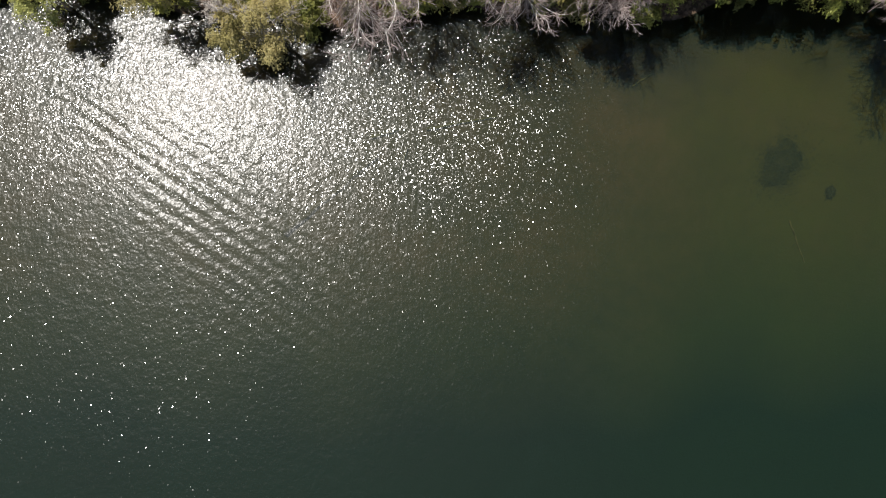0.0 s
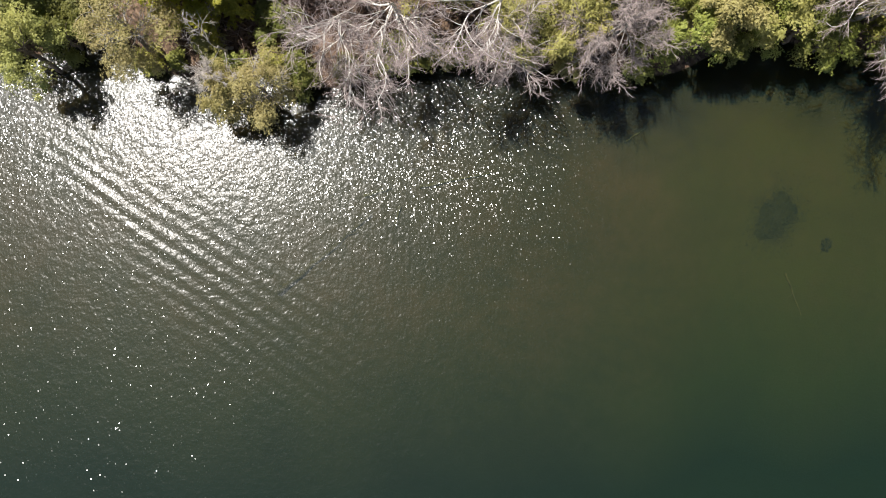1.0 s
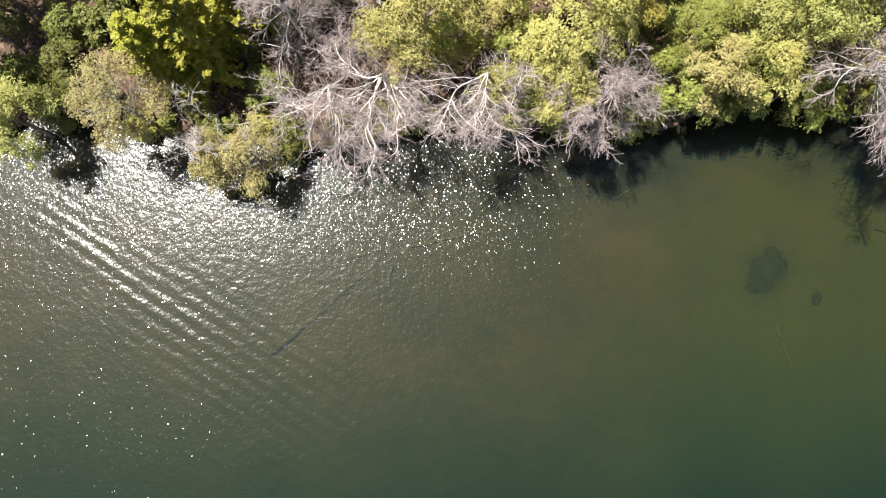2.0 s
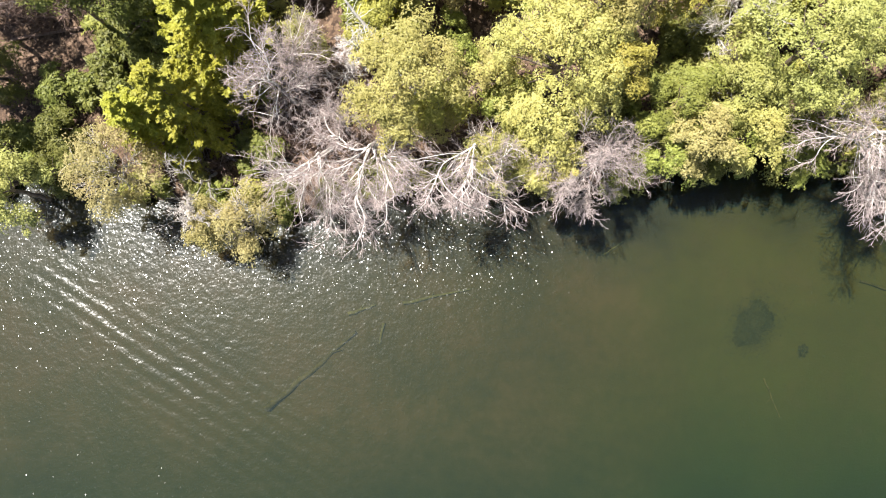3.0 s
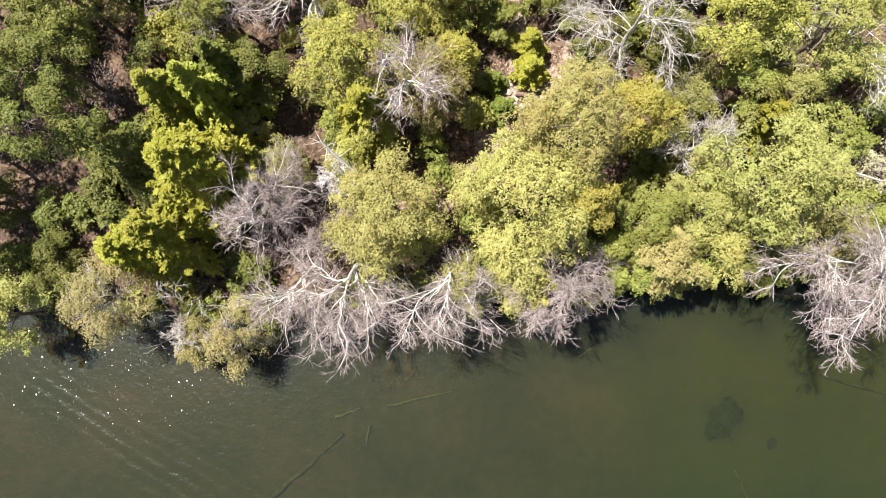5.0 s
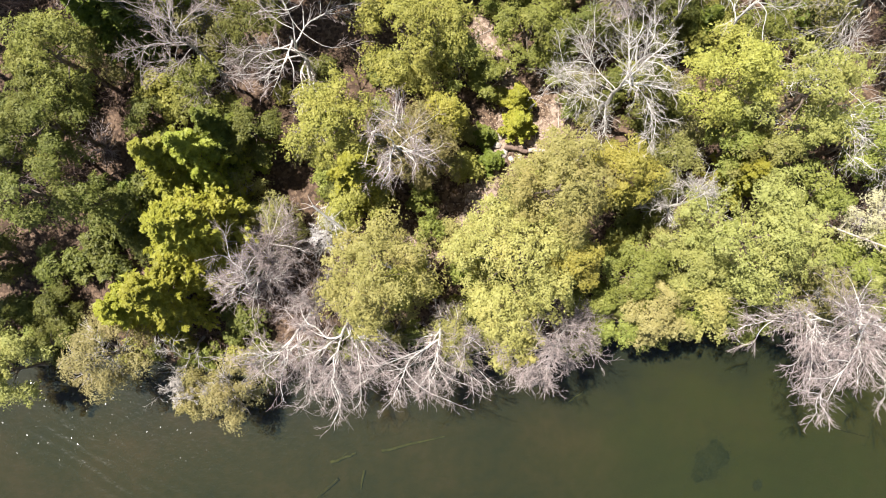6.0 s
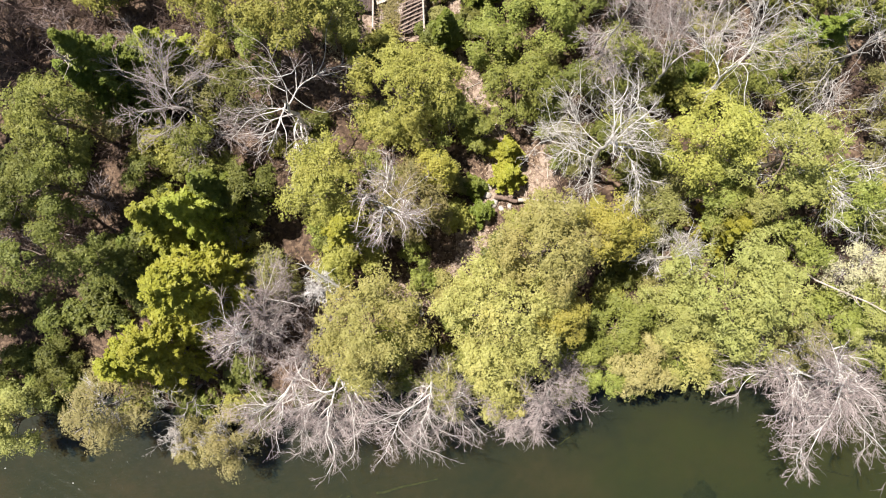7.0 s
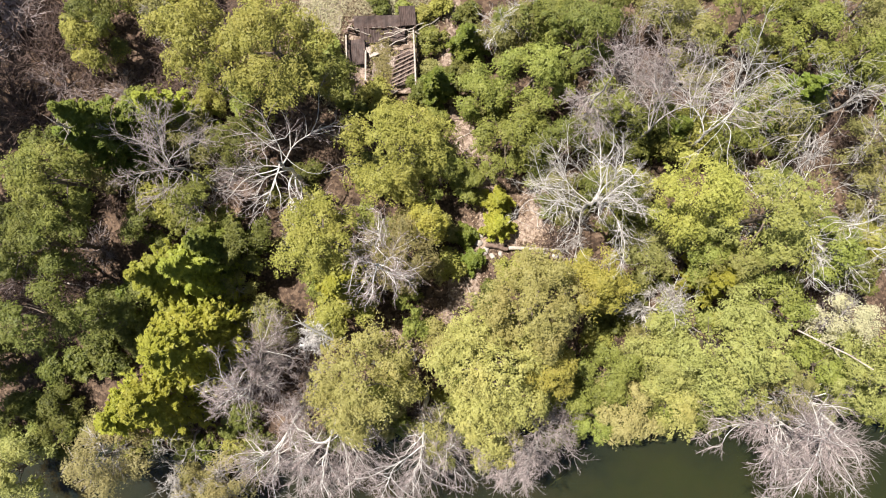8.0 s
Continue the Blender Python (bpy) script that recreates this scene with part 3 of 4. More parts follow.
def trail(points, width, soil=TRAIL, label="narrow path of bare pinkish-brown soil", lift=0.0):
    """A trodden path of bare soil, draped just over the ground."""
    pts = np.array(points, dtype=float)
    t = np.linspace(0, len(pts) - 1, 12 * (len(pts) - 1) + 1)
    c = np.stack([np.interp(t, np.arange(len(pts)), pts[:, k]) for k in (0, 1)], 1)
    for _ in range(6):
        c[1:-1] = (c[:-2] + 2 * c[1:-1] + c[2:]) / 4
    way = unit(np.gradient(c, axis=0))
    side = np.stack([-way[:, 1], way[:, 0]], 1)
    rng = np.random.default_rng(5)
    cross = np.linspace(-1, 1, 7)
    w = width * (1 + 0.25 * np.interp(np.arange(len(c)), np.arange(0, len(c), 4), rng.normal(0, 1, len(range(0, len(c), 4)))))
    w *= np.clip(np.minimum(np.arange(len(c)) + 1, len(c) - np.arange(len(c))) / 7, 0.1, 1) ** 0.6
    ragged = 1 + 0.16 * rng.normal(0, 1, (len(c), 2))
    reach = np.where(cross[None] < 0, ragged[:, :1], ragged[:, 1:])
    p = c[:, None] + side[:, None] * ((cross[None] * reach)[..., None] * w[:, None, None] / 2)
    z = ground_z(p[..., 0], p[..., 1]) + 0.06 * (1 - cross ** 4)[None] - 0.01 + lift
    v = np.concatenate([p, z[..., None]], -1).reshape(-1, 3)
    i = (np.arange(len(c) - 1)[:, None] * 7 + np.arange(6)[None]).ravel()
    ob = new("trail", mesh_of("trail", v, np.stack([i, i + 1, i + 8, i + 7], 1), soil, True))
    return tagged(ob, label=label, category="path", kind="structure")


trail([(-2.2, 33.0), (0.2, 31.5), (2.6, 30.2), (5.2, 31.2), (7.6, 34.5), (9.6, 38.5), (11.0, 42.0), (11.2, 46.0), (9.4, 50.2), (7.8, 53.7)], 2.2)
trail([(7.9, 53.4), (7.2, 57.0), (7.6, 60.0), (8.5, 66.0)], 1.3)
trail([(9.8, 39.6), (12.5, 41.5), (15.8, 42.2), (16.5, 46.0)], 2.8)


# ---- the trees of the bank: place, top, crown ----
leafy_tree(10.4, 29.4, 18.6, 5.4, "lime", 11)
leafy_tree(14.0, 34.7, 19.6, 4.6, "lime", 12)
leafy_tree(19.2, 36.5, 14.5, 2.8, "amber", 13)
leafy_tree(15.2, 29.4, 14.5, 2.3, "amber", 14)
leafy_tree(10.3, 23.0, 12.5, 2.5, "lime", 15)
leafy_tree(-0.7, 28.0, 16.8, 4.6, "lime", 16)
leafy_tree(1.6, 27.5, 10.5, 2.3, "olive", 17)
leafy_tree(29.2, 30.8, 19, 5.3, "spring", 18)
leafy_tree(26.4, 28.9, 11.5, 3.4, "spring", 19)
leafy_tree(35.8, 26, 12.4, 2.8, "sage", 20)
leafy_tree(20.9, 28, 11.5, 3.1, "fresh", 21)
leafy_tree(26.7, 25.2, 10.6, 2.6, "lime", 23)
leafy_tree(32.6, 41.5, 19.8, 4.4, "moss", 24)
leafy_tree(27.3, 43.1, 18.8, 3.5, "olive", 25)
leafy_tree(35, 34.4, 13.5, 2.9, "fresh", 26)
leafy_tree(39.3, 38.9, 14.0, 2.6, "green", 27)
leafy_tree(2.7, 48.5, 15.0, 4.6, "olive", 28)
leafy_tree(6.5, 47.1, 9.5, 2.8, "green", 29)
leafy_tree(9.1, 46.2, 7.0, 2.0, "green", 30)
leafy_tree(-3.9, 40.7, 16.5, 3.7, "olive", 31)
leafy_tree(2.9, 39.3, 13, 3.4, "umber", 32)
leafy_tree(5.3, 42.5, 9.0, 1.6, "lime", 33)
leafy_tree(-12.8, 57, 19.5, 3.5, "olive", 34)
leafy_tree(-6.4, 55.8, 21.5, 4.4, "olive", 35)
leafy_tree(-3.6, 54.6, 15.5, 2.9, "green", 36)
leafy_tree(12.7, 49.6, 11.0, 3.4, "green", 37)
leafy_tree(15.2, 55.1, 12.5, 3.4, "green", 38)
leafy_tree(10.3, 54.0, 9.5, 2.6, "green", 39)
leafy_tree(21.8, 51.6, 11.0, 3.0, "green", 40)
leafy_tree(-25.7, 46.4, 17.5, 3.4, "green", 41)
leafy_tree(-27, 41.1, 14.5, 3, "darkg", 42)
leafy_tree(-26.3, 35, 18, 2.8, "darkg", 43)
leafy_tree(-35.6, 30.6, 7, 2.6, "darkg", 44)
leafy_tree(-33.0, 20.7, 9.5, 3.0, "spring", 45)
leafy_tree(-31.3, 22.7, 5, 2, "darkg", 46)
leafy_tree(-24.1, 22.1, 12.0, 3.6, "tan", 47)
leafy_tree(-14.4, 18.4, 8.3, 3.0, "tan", 48)
leafy_tree(-17.3, 18.2, 6.8, 2.2, "umber", 128)
leafy_tree(-16.6, 50.8, 9.0, 2.8, "sage", 49)
leafy_tree(-15.4, 44.5, 12.5, 3, "green", 50)
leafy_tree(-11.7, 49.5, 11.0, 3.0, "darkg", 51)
leafy_tree(-10.0, 33.1, 8.0, 2.6, "sage", 52)
leafy_tree(-17.2, 33.4, 6.0, 1.8, "sage", 53)
leafy_tree(43.3, 28.0, 13.0, 3.2, "spring", 54)
leafy_tree(40.0, 28.3, 10.0, 2.8, "green", 55)
leafy_tree(25.5, 38.9, 8.5, 2.6, "sage", 56)
leafy_tree(42.3, 32.5, 11, 2.8, "pale", 57)
leafy_tree(43.0, 55.5, 14.0, 3.0, "green", 58)
leafy_tree(33.9, 59.2, 14.0, 3.4, "green", 59)
leafy_tree(5.9, 23.1, 10.5, 2.4, "sage", 60)
leafy_tree(18.9, 57.8, 15.0, 3.4, "darkg", 61)
leafy_tree(-24.8, 59.6, 11.0, 2.4, "olive", 62)
leafy_tree(25.9, 30.7, 6.0, 2.6, "sage", 63)
leafy_tree(0.5, 55.0, 5.0, 1.5, "olive", 64)
fir_tree(-21.4, 50.5, 20.6, 3.8, "firb", 65)
fir_tree(-23.1, 49.5, 17.0, 2.6, "firb", 66)
fir_tree(-17.9, 38.2, 16.5, 3.8, "firm", 67)
fir_tree(-13.7, 40.8, 15.5, 3.2, "firb", 68)
fir_tree(-15.3, 32.2, 19.6, 4.6, "firy", 69)
fir_tree(-14.2, 32.8, 15.6, 3.2, "firy", 70)
fir_tree(-18.5, 27.4, 15.8, 4, "firy", 71)
fir_tree(-21.7, 26.1, 13.4, 3.2, "firy", 72)
fir_tree(-2.3, 37.0, 15.5, 3.0, "firy", 73)
fir_tree(-15.2, 38.7, 17, 3.4, "firm", 74)
fir_tree(6.4, 55.3, 10.0, 1.8, "firb", 75)
fir_tree(11.9, 44.4, 6.5, 1.4, "firy", 76)
fir_tree(11.8, 42.1, 6.0, 1.5, "firy", 77)
fir_tree(9.3, 59.2, 10.0, 1.7, "firb", 78)
fir_tree(28.5, 50.4, 9.0, 2.4, "firb", 79)
fir_tree(38.6, 52.7, 15.0, 2.4, "firb", 80)
fir_tree(8.7, 41.2, 4.5, 1.2, "firb", 81)
fir_tree(9.3, 38.8, 4.5, 1.3, "firb", 82)
fir_tree(25.7, 39.9, 7.0, 1.7, "firb", 83)
fir_tree(30.7, 36.5, 12.0, 2.6, "firy", 84)
fir_tree(4.9, 50.3, 9.0, 1.5, "firb", 85)
fir_tree(-23.0, 36.6, 7.0, 1.8, "firb", 86)
leafy_tree(-14.0, 30.0, 7.0, 2.4, "green", 87)
leafy_tree(-3.7, 34.0, 9.0, 2.2, "olive", 89)
leafy_tree(-2.0, 35.5, 10.0, 2.2, "olive", 90)
leafy_tree(20.1, 25.9, 7.5, 2.2, "darkg", 91)
leafy_tree(27.8, 49.6, 6.0, 2.2, "darkg", 92)
leafy_tree(38.5, 51.4, 10.0, 3.0, "sage", 93)
leafy_tree(33.1, 49.1, 9.0, 2.6, "green", 94)
leafy_tree(39.8, 57.9, 13.0, 2.8, "green", 95)
leafy_tree(45.4, 48.4, 11.0, 2.6, "sage", 96)
leafy_tree(17.4, 49.9, 9.5, 2.6, "darkg", 97)
leafy_tree(14.1, 60.4, 10.0, 2.6, "sage", 98)
leafy_tree(30.0, 58.9, 10.0, 2.8, "sage", 99)
leafy_tree(-24.3, 61.2, 12.0, 2.8, "darkg", 100)
leafy_tree(-9.5, 53.3, 13, 2.6, "green", 101)
leafy_tree(-21.0, 43.0, 8.5, 2.2, "darkg", 102)
leafy_tree(17.6, 60.4, 11.0, 2.6, "green", 103)
leafy_tree(22.1, 60.8, 11.0, 2.6, "darkg", 104)
leafy_tree(12.1, 59.2, 9.0, 2.2, "sage", 105)
leafy_tree(26.9, 60.8, 12.0, 2.6, "sage", 106)
leafy_tree(22.2, 24.9, 11.4, 2.9, "blush", 107)
leafy_tree(-30.7, 26.1, 5.5, 2.2, "darkg", 108)
leafy_tree(-11.4, 40.8, 11, 2.6, "darkg", 109)
leafy_tree(43.3, 59.6, 13.0, 3.0, "sage", 110)
leafy_tree(46.1, 43.9, 9.5, 2.6, "sage", 111)
leafy_tree(17.5, 45.9, 5.5, 1.6, "sage", 112)
leafy_tree(15.6, 47.3, 5.5, 1.5, "green", 113)
leafy_tree(18.7, 43.3, 5.0, 1.5, "sage", 114)
leafy_tree(6.3, 31.4, 7.0, 1.8, "lime", 115)
leafy_tree(3.7, 32.8, 6.0, 1.4, "green", 116)
leafy_tree(29.2, 38.6, 12.5, 2.4, "fresh", 117)
leafy_tree(31.3, 37.6, 13.5, 2.6, "moss", 118)
leafy_tree(5.2, 42.3, 10, 1.7, "amber", 120)
fir_tree(-17.8, 52.6, 15, 2.8, "firm", 121)
leafy_tree(17.9, 25.7, 8.5, 2.2, "green", 122)
leafy_tree(26.3, 40.3, 8, 2.2, "sage", 124)
leafy_tree(-29.3, 40.5, 15, 3.4, "darkg", 125)
leafy_tree(-23.9, 34.7, 14.5, 2.2, "darkg", 126)
leafy_tree(-24, 48.3, 10.5, 2.4, "umber", 127)
leafy_tree(0.2, 42.3, 7, 2.1, "green", 129)
leafy_tree(-6.3, 47.5, 4.5, 1.5, "darkg", 131)
leafy_tree(25.5, 45.3, 5.5, 1.8, "sage", 132)
leafy_tree(3.6, 42.3, 6.5, 1.8, "umber", 133)


# ---- leafless trees; those on the bank lean out over the water ----
bare_tree(-3.4, 26.0, (-3.7, 23.4, 9.8), 6.0, 9, -95, 150, (-12, 24), thick=0.19, seed=201, dense=1.5, fork_count=14)
bare_tree(4.5, 26.0, (4.4, 23.3, 11.5), 5.7, 8, -90, 130, (-15, 24), thick=0.17, seed=232, dense=1.5, fork_count=14)
bare_tree(14.6, 24.6, (14.2, 22.5, 10.8), 4.7, 11, -88, 230, (-5, 45), BARK_GREY, TWIG_PINK, 0.12, 1.6, 203, fork_count=13)
bare_tree(34.8, 26.5, (34.4, 24.2, 13.5), 5.6, 9, -105, 190, (-8, 35), thick=0.14, seed=204, dense=1.6, fork_count=14)
bare_tree(38.2, 26.8, (37.6, 24.4, 14.0), 6.8, 9, -78, 190, (-12, 35), thick=0.17, seed=205, dense=1.6, fork_count=14)
bare_tree(-7.7, 25.2, (-8.1, 23.0, 8.1), 6.6, 7, -112, 110, (-8, 25), thick=0.16, seed=206, dense=1.3, fork_count=13)
bare_tree(-10.6, 29.1, (-10.6, 27.7, 12.6), 4.7, 9, -80, 360, (0, 50), BARK_WHITE, TWIG_PINK, 0.13, 1.4, 207, fork_count=13)
bare_tree(-9.8, 30.4, (-9.8, 30.4, 8), 4.2, 9, 0, 360, (30, 75), BARK_GREY, TWIG_PINK, 0.1, 1.6, 208)
bare_tree(-18.0, 23.0, (-17.8, 21.4, 5.0), 3.6, 5, -100, 120, (-10, 25), BARK_GREY, TWIG_GREY, 0.1, 0.7, 209)
bare_tree(1.4, 38.6, (1.2, 38.4, 15.0), 4.2, 11, 70, 340, (0, 60), BARK_WHITE, TWIG_PINK, 0.14, 1.0, 210, fork_count=11)
bare_tree(-6.7, 46.9, (-6.9, 47.2, 13.0), 6.2, 8, 165, 340, (-5, 50), thick=0.19, twig=TWIG_PINK, seed=211, dense=0.9, fork_count=10)
bare_tree(-14.8, 46.8, (-15.0, 46.9, 15.5), 4.8, 12, 230, 360, (-10, 45), BARK_GREY, TWIG_PINK, 0.12, 1.2, 212)
bare_tree(19.0, 43.0, (19.3, 43.4, 14.6), 6.0, 11, 70, 320, (-2, 55), thick=0.18, twig=TWIG_GREY, seed=213, dense=1.2, fork_count=10)
bare_tree(24.6, 49.0, (24.4, 49.6, 12.2), 8.4, 10, 92, 80, (5, 45), BARK_GREY, TWIG_PINK, 0.15, 1.0, 214, fork_count=11)
bare_tree(29.9, 48.8, (29.8, 49.4, 12.4), 8.2, 7, 66, 62, (5, 40), thick=0.13, twig=TWIG_GREY, seed=215, dense=0.85, fork_count=10)
bare_tree(19.6, 51.4, (19.3, 51.7, 17.8), 3.0, 10, 250, 300, (-15, 50), BARK_GREY, TWIG_PINK, 0.1, 1.2, 216)
bare_tree(36.6, 41.0, (36.4, 41.0, 13.0), 6.2, 8, 30, 330, (5, 50), thick=0.17, twig=TWIG_GREY, seed=217, dense=0.75)
bare_tree(41.0, 51.0, (40.6, 51.0, 12.0), 6.8, 8, 160, 330, (0, 45), thick=0.18, twig=TWIG_GREY, bark=BARK_GREY, seed=218, dense=0.85)
bare_tree(24.9, 34.0, (24.8, 34.0, 11.0), 3.2, 11, 60, 360, (5, 55), BARK_WHITE, TWIG_GREY, 0.1, 1.2, 219)
bare_tree(-17.4, 19.6, (-17.4, 18.4, 6.6), 2.0, 9, -100, 330, (5, 60), BARK_GREY, TWIG_GREY, 0.07, 2.0, 224)
bare_tree(-6.2, 26.5, (-6.2, 26.5, 8), 4.2, 9, -60, 300, (20, 70), BARK_GREY, TWIG_PINK, 0.1, 1.3, 220, fork_count=10)

bare_tree(45.4, 38.9, (45.4, 38.9, 7.0), 5.0, 8, 60, 330, (0, 50), BARK_WHITE, TWIG_GREY, 0.12, 0.8, 222)

# ---- understory: shrubs and leafless brush between the trees ----
def shrub(x, y, radius, colour, seed):
    rng = np.random.default_rng(seed)
    label = {"green": "rounded green shrub on the forest floor", "darkg": "dark green shrub under trees, some shade put into its leaf tone",
             "olive": "olive-green shrub in patchy sun", "sage": "pale green shrub with thin leaves"}[colour]
    ob = thing("shrub", x, y, ground_z(x, y) - 0.05, label, "shrub", "understory shrubs")
    n = 5
    a = np.arange(n) * 2.4
    e = np.radians(rng.uniform(35, 80, n))
    way = np.stack([np.cos(a) * np.cos(e), np.sin(a) * np.cos(e), np.sin(e)], 1)
    stems = lines_from(rng, np.zeros((n, 3)), way, np.full(n, radius * 1.2), 5, 0.1, 0.02)
    for line in stems:
        v, f = tubes(line[None], taper(0.035, 0.012, 1, 5), 5)
        part_of("stem", v, f, BARK, ob, "", True)
    c, out = crown_points(rng, int(22 * radius * radius + 14), radius, radius * 1.2)
    c[:, 2] += radius * 1.75
    v, f = clump_leaves(rng, c, rng.uniform(0.3, 0.55, len(c)), out, 40, 0.22)
    part_of("foliage", v, f, LEAF[colour], ob, "", False, "stuff")
    return ob


def brush(x, y, radius, seed, twig=TWIG_BROWN):
    rng = np.random.default_rng(seed)
    ob = thing("brush", x, y, ground_z(x, y) - 0.05, "leafless brown brush with tangled thin stems", "shrub", "leafless brush")
    n = 16
    a = rng.uniform(0, 6.28, n)
    e = np.radians(rng.uniform(25, 75, n))
    way = np.stack([np.cos(a) * np.cos(e), np.sin(a) * np.cos(e), np.sin(e)], 1)
    stems = lines_from(rng, rng.normal(0, 0.3, (n, 3)) * [1, 1, 0], way, radius * rng.uniform(0.8, 1.5, n), 6, 0.14, 0.0)
    for line in stems[:4]:
        v, f = tubes(line[None], taper(0.045, 0.015, 1, 6), 5)
        part_of("stem", v, f, twig, ob, "", True)
    v0, f0 = tubes(stems[4:], taper(0.03, 0.012, n - 4, 6), 4)
    b, l = shoots(rng, stems, np.full(n, radius), 7, 0.15, 1.0, 42, 4, 0.2, 0.0, 0.6)
    v1, f1 = tubes(b, taper(0.022, 0.011, len(b), 4), 3)
    b2, l2 = shoots(rng, b, l, 3, 0.15, 1.0, 38, 2, 0.2, 0.0, 0.6)
    v2, f2 = spikes(b2, 0.02)
    part_of("twig_haze", np.concatenate([v0, v1, v2]), np.concatenate([three(f0), three(f1) + len(v0), f2 + len(v0) + len(v1)]), twig, ob, "", False, "stuff")
    return ob


def clear_of(x, y):
    """Off the trail, the hut and the open soil beside the path."""
    t = [(4.5, 30.8), (6, 32.7), (7.6, 34.5), (8.6, 36.5), (9.6, 38.5), (11.0, 42.0), (11.2, 46.0), (10.3, 48), (9.4, 50.2), (7.6, 53.7), (7.3, 58.5), (7.9, 62), (14.5, 42.0), (16.0, 44.0)]
    return min((x - a) ** 2 + (y - b) ** 2 for a, b in t) > 2.3 ** 2 and not (-4.5 < x < 6.2 and 54.0 < y < 63.5) and y > shore_y(x) + 0.8


models = [shrub(17.0 + 3.1 * i, 64.5 + 1.3 * (i % 3), 1.0 + 0.14 * i, k, 300 + i) for i, k in enumerate(("green", "darkg", "olive", "sage", "green", "darkg"))]
thickets = [brush(-30.0 + 3.0 * i, 60.0 - 2.0 * i, 1.7 + 0.2 * i, 320 + i, TWIG_BROWN if i != 2 else TWIG_PINK) for i in range(4)]
saplings = [leafy_tree(-26.0 + 3.2 * i, 63.0 + 2.5 * (i % 2), 6.2 + 0.7 * i, 1.7 + 0.18 * i, k, 340 + i) for i, k in enumerate(("green", "olive", "sage", "darkg"))]
rng = np.random.default_rng(77)
# bare litter in the deep shade between crowns
BARE_SHADE = ((-12.7, 34.2, -8.1, 39.5), (-29.2, 38.9, -23.5, 45.2), (21.5, 31.9, 26.7, 38.7), (-2.1, 31.4, 4.4, 35.5))
for i in range(230):
    x, y = rng.uniform(-40, 54), rng.uniform(22.5, 68)
    if not clear_of(x, y):
        continue
    pick = rng.random()
    if pick < (0.5 if x < -12 and y > 42 else 0.2):
        source = thickets[rng.integers(len(thickets))]
    elif pick < 0.72 or y < 26:
        source = models[rng.integers(len(models))]
    else:
        source = saplings[rng.integers(len(saplings))]
    s = rng.uniform(0.75, 1.4)
    if (x < -25.0 and y > 50.0) or (-5.0 < x < 1.0 and 28.0 < y < 34.5) or (-38.0 < x < -25.0 and 35.6 < y < 39.5) or (-32.0 < x < -21.5 and 24.0 < y < 35.0) or (-6.5 < x < -2.0 and y > 63.0):
        continue
    turn, tall = rng.uniform(0, 360), rng.uniform(0.8, 1.2)
    if any(x0 < x < x1 and y0 < y < y1 for x0, y0, x1, y1 in BARE_SHADE):
        continue
    copy_thing(source, pose(x, y, float(ground_z(x, y)) - 0.05, 0, 0, turn) @ Matrix.Diagonal((s, s, s * tall, 1)))
# thick dry brush west of the path
for x, y, s in (
        (-34.5, 62.4, 1.8), (-31.1, 59.5, 1.9), (-35.0, 57.3, 1.7), (-28.9, 62.8, 1.5), (-33.4, 53.9, 1.5), (-30.0, 56.6, 1.4), (-26.7, 59.3, 1.3), (-35.6, 64.7, 1.8),
        (-31.6, 64.5, 1.6), (-35.2, 38.4, 1.4), (-31.3, 37.7, 1.5), (-36.4, 37.2, 1.3), (-25.8, 36.2, 1.0), (-33.2, 38.9, 1.2), (-27.4, 37.1, 1.2), (-33.5, 36.4, 1.2), (-29.6, 38.8, 1.1), (-13.7, 31.2, 1.5), (-18.1, 31.9, 1.2),
        (-14.2, 35.6, 1.2), (-15.8, 39.0, 1.1), (-20.3, 37.4, 1.2), (-11.0, 29.5, 1.4), (-22.9, 48.6, 1.3), (-22.1, 35.9, 1.1), (-18.3, 35.2, 1.2), (-14.5, 34.9, 1.1), (-22.2, 52.9, 1.2), (-25.3, 46.9, 1.2), (-27.0, 40.9, 1.0), (-28.0, 52.5, 1.2), (-18.5, 46.8, 1.3),
):
    copy_thing(thickets[int(s * 10) % 4], pose(x, y, float(ground_z(x, y)) - 0.05, 0, 0, x * 57) @ Matrix.Diagonal((s, s, s, 1)))
for i in range(20):
    x = -42.0 + 2.8 * i + rng.uniform(-1, 1)
    y = float(shore_y(x)) + rng.uniform(0.2, 1.3)
    s = rng.uniform(0.8, 1.25)
    copy_thing(models[rng.integers(len(models))], pose(x, y, float(ground_z(x, y)) - 0.05, 0, 0, rng.uniform(0, 360)) @ Matrix.Diagonal((s, s, s, 1)))
# brush of the bank; in the far west dark shrubs stand in for shade
for i, (x, y) in enumerate(((-33.6, 25.6), (-35.6, 24.9), (-31.0, 26.1), (-13.6, 24.7), (-16.2, 24.0), (-12.6, 26.0), (-26.0, 29.7), (-14.7, 27.5), (-11.1, 27.0), (-30.6, 29.7), (-19.8, 25.5))):
    copy_thing(thickets[i % 4] if i % 3 and x > -25 else models[1 + 4 * (i % 2)], pose(x, y, float(ground_z(x, y)) - 0.05, 0, 0, 40 * i) @ Matrix.Diagonal((1.3, 1.3, 1.2, 1)))
# dark shrubs added over litter, standing in for deep shade in the gaps
for i, (x, y) in enumerate(((-26.2, 33.1), (-24.0, 34.1), (-27.3, 31.5), (-25.3, 35.2), (-28.4, 29.8))):
    copy_thing(models[(1, 5)[i % 2]], pose(x, y, float(ground_z(x, y)) - 0.05, 0, 0, 70 * i) @ Matrix.Diagonal((1.4, 1.4, 1.3, 1)))
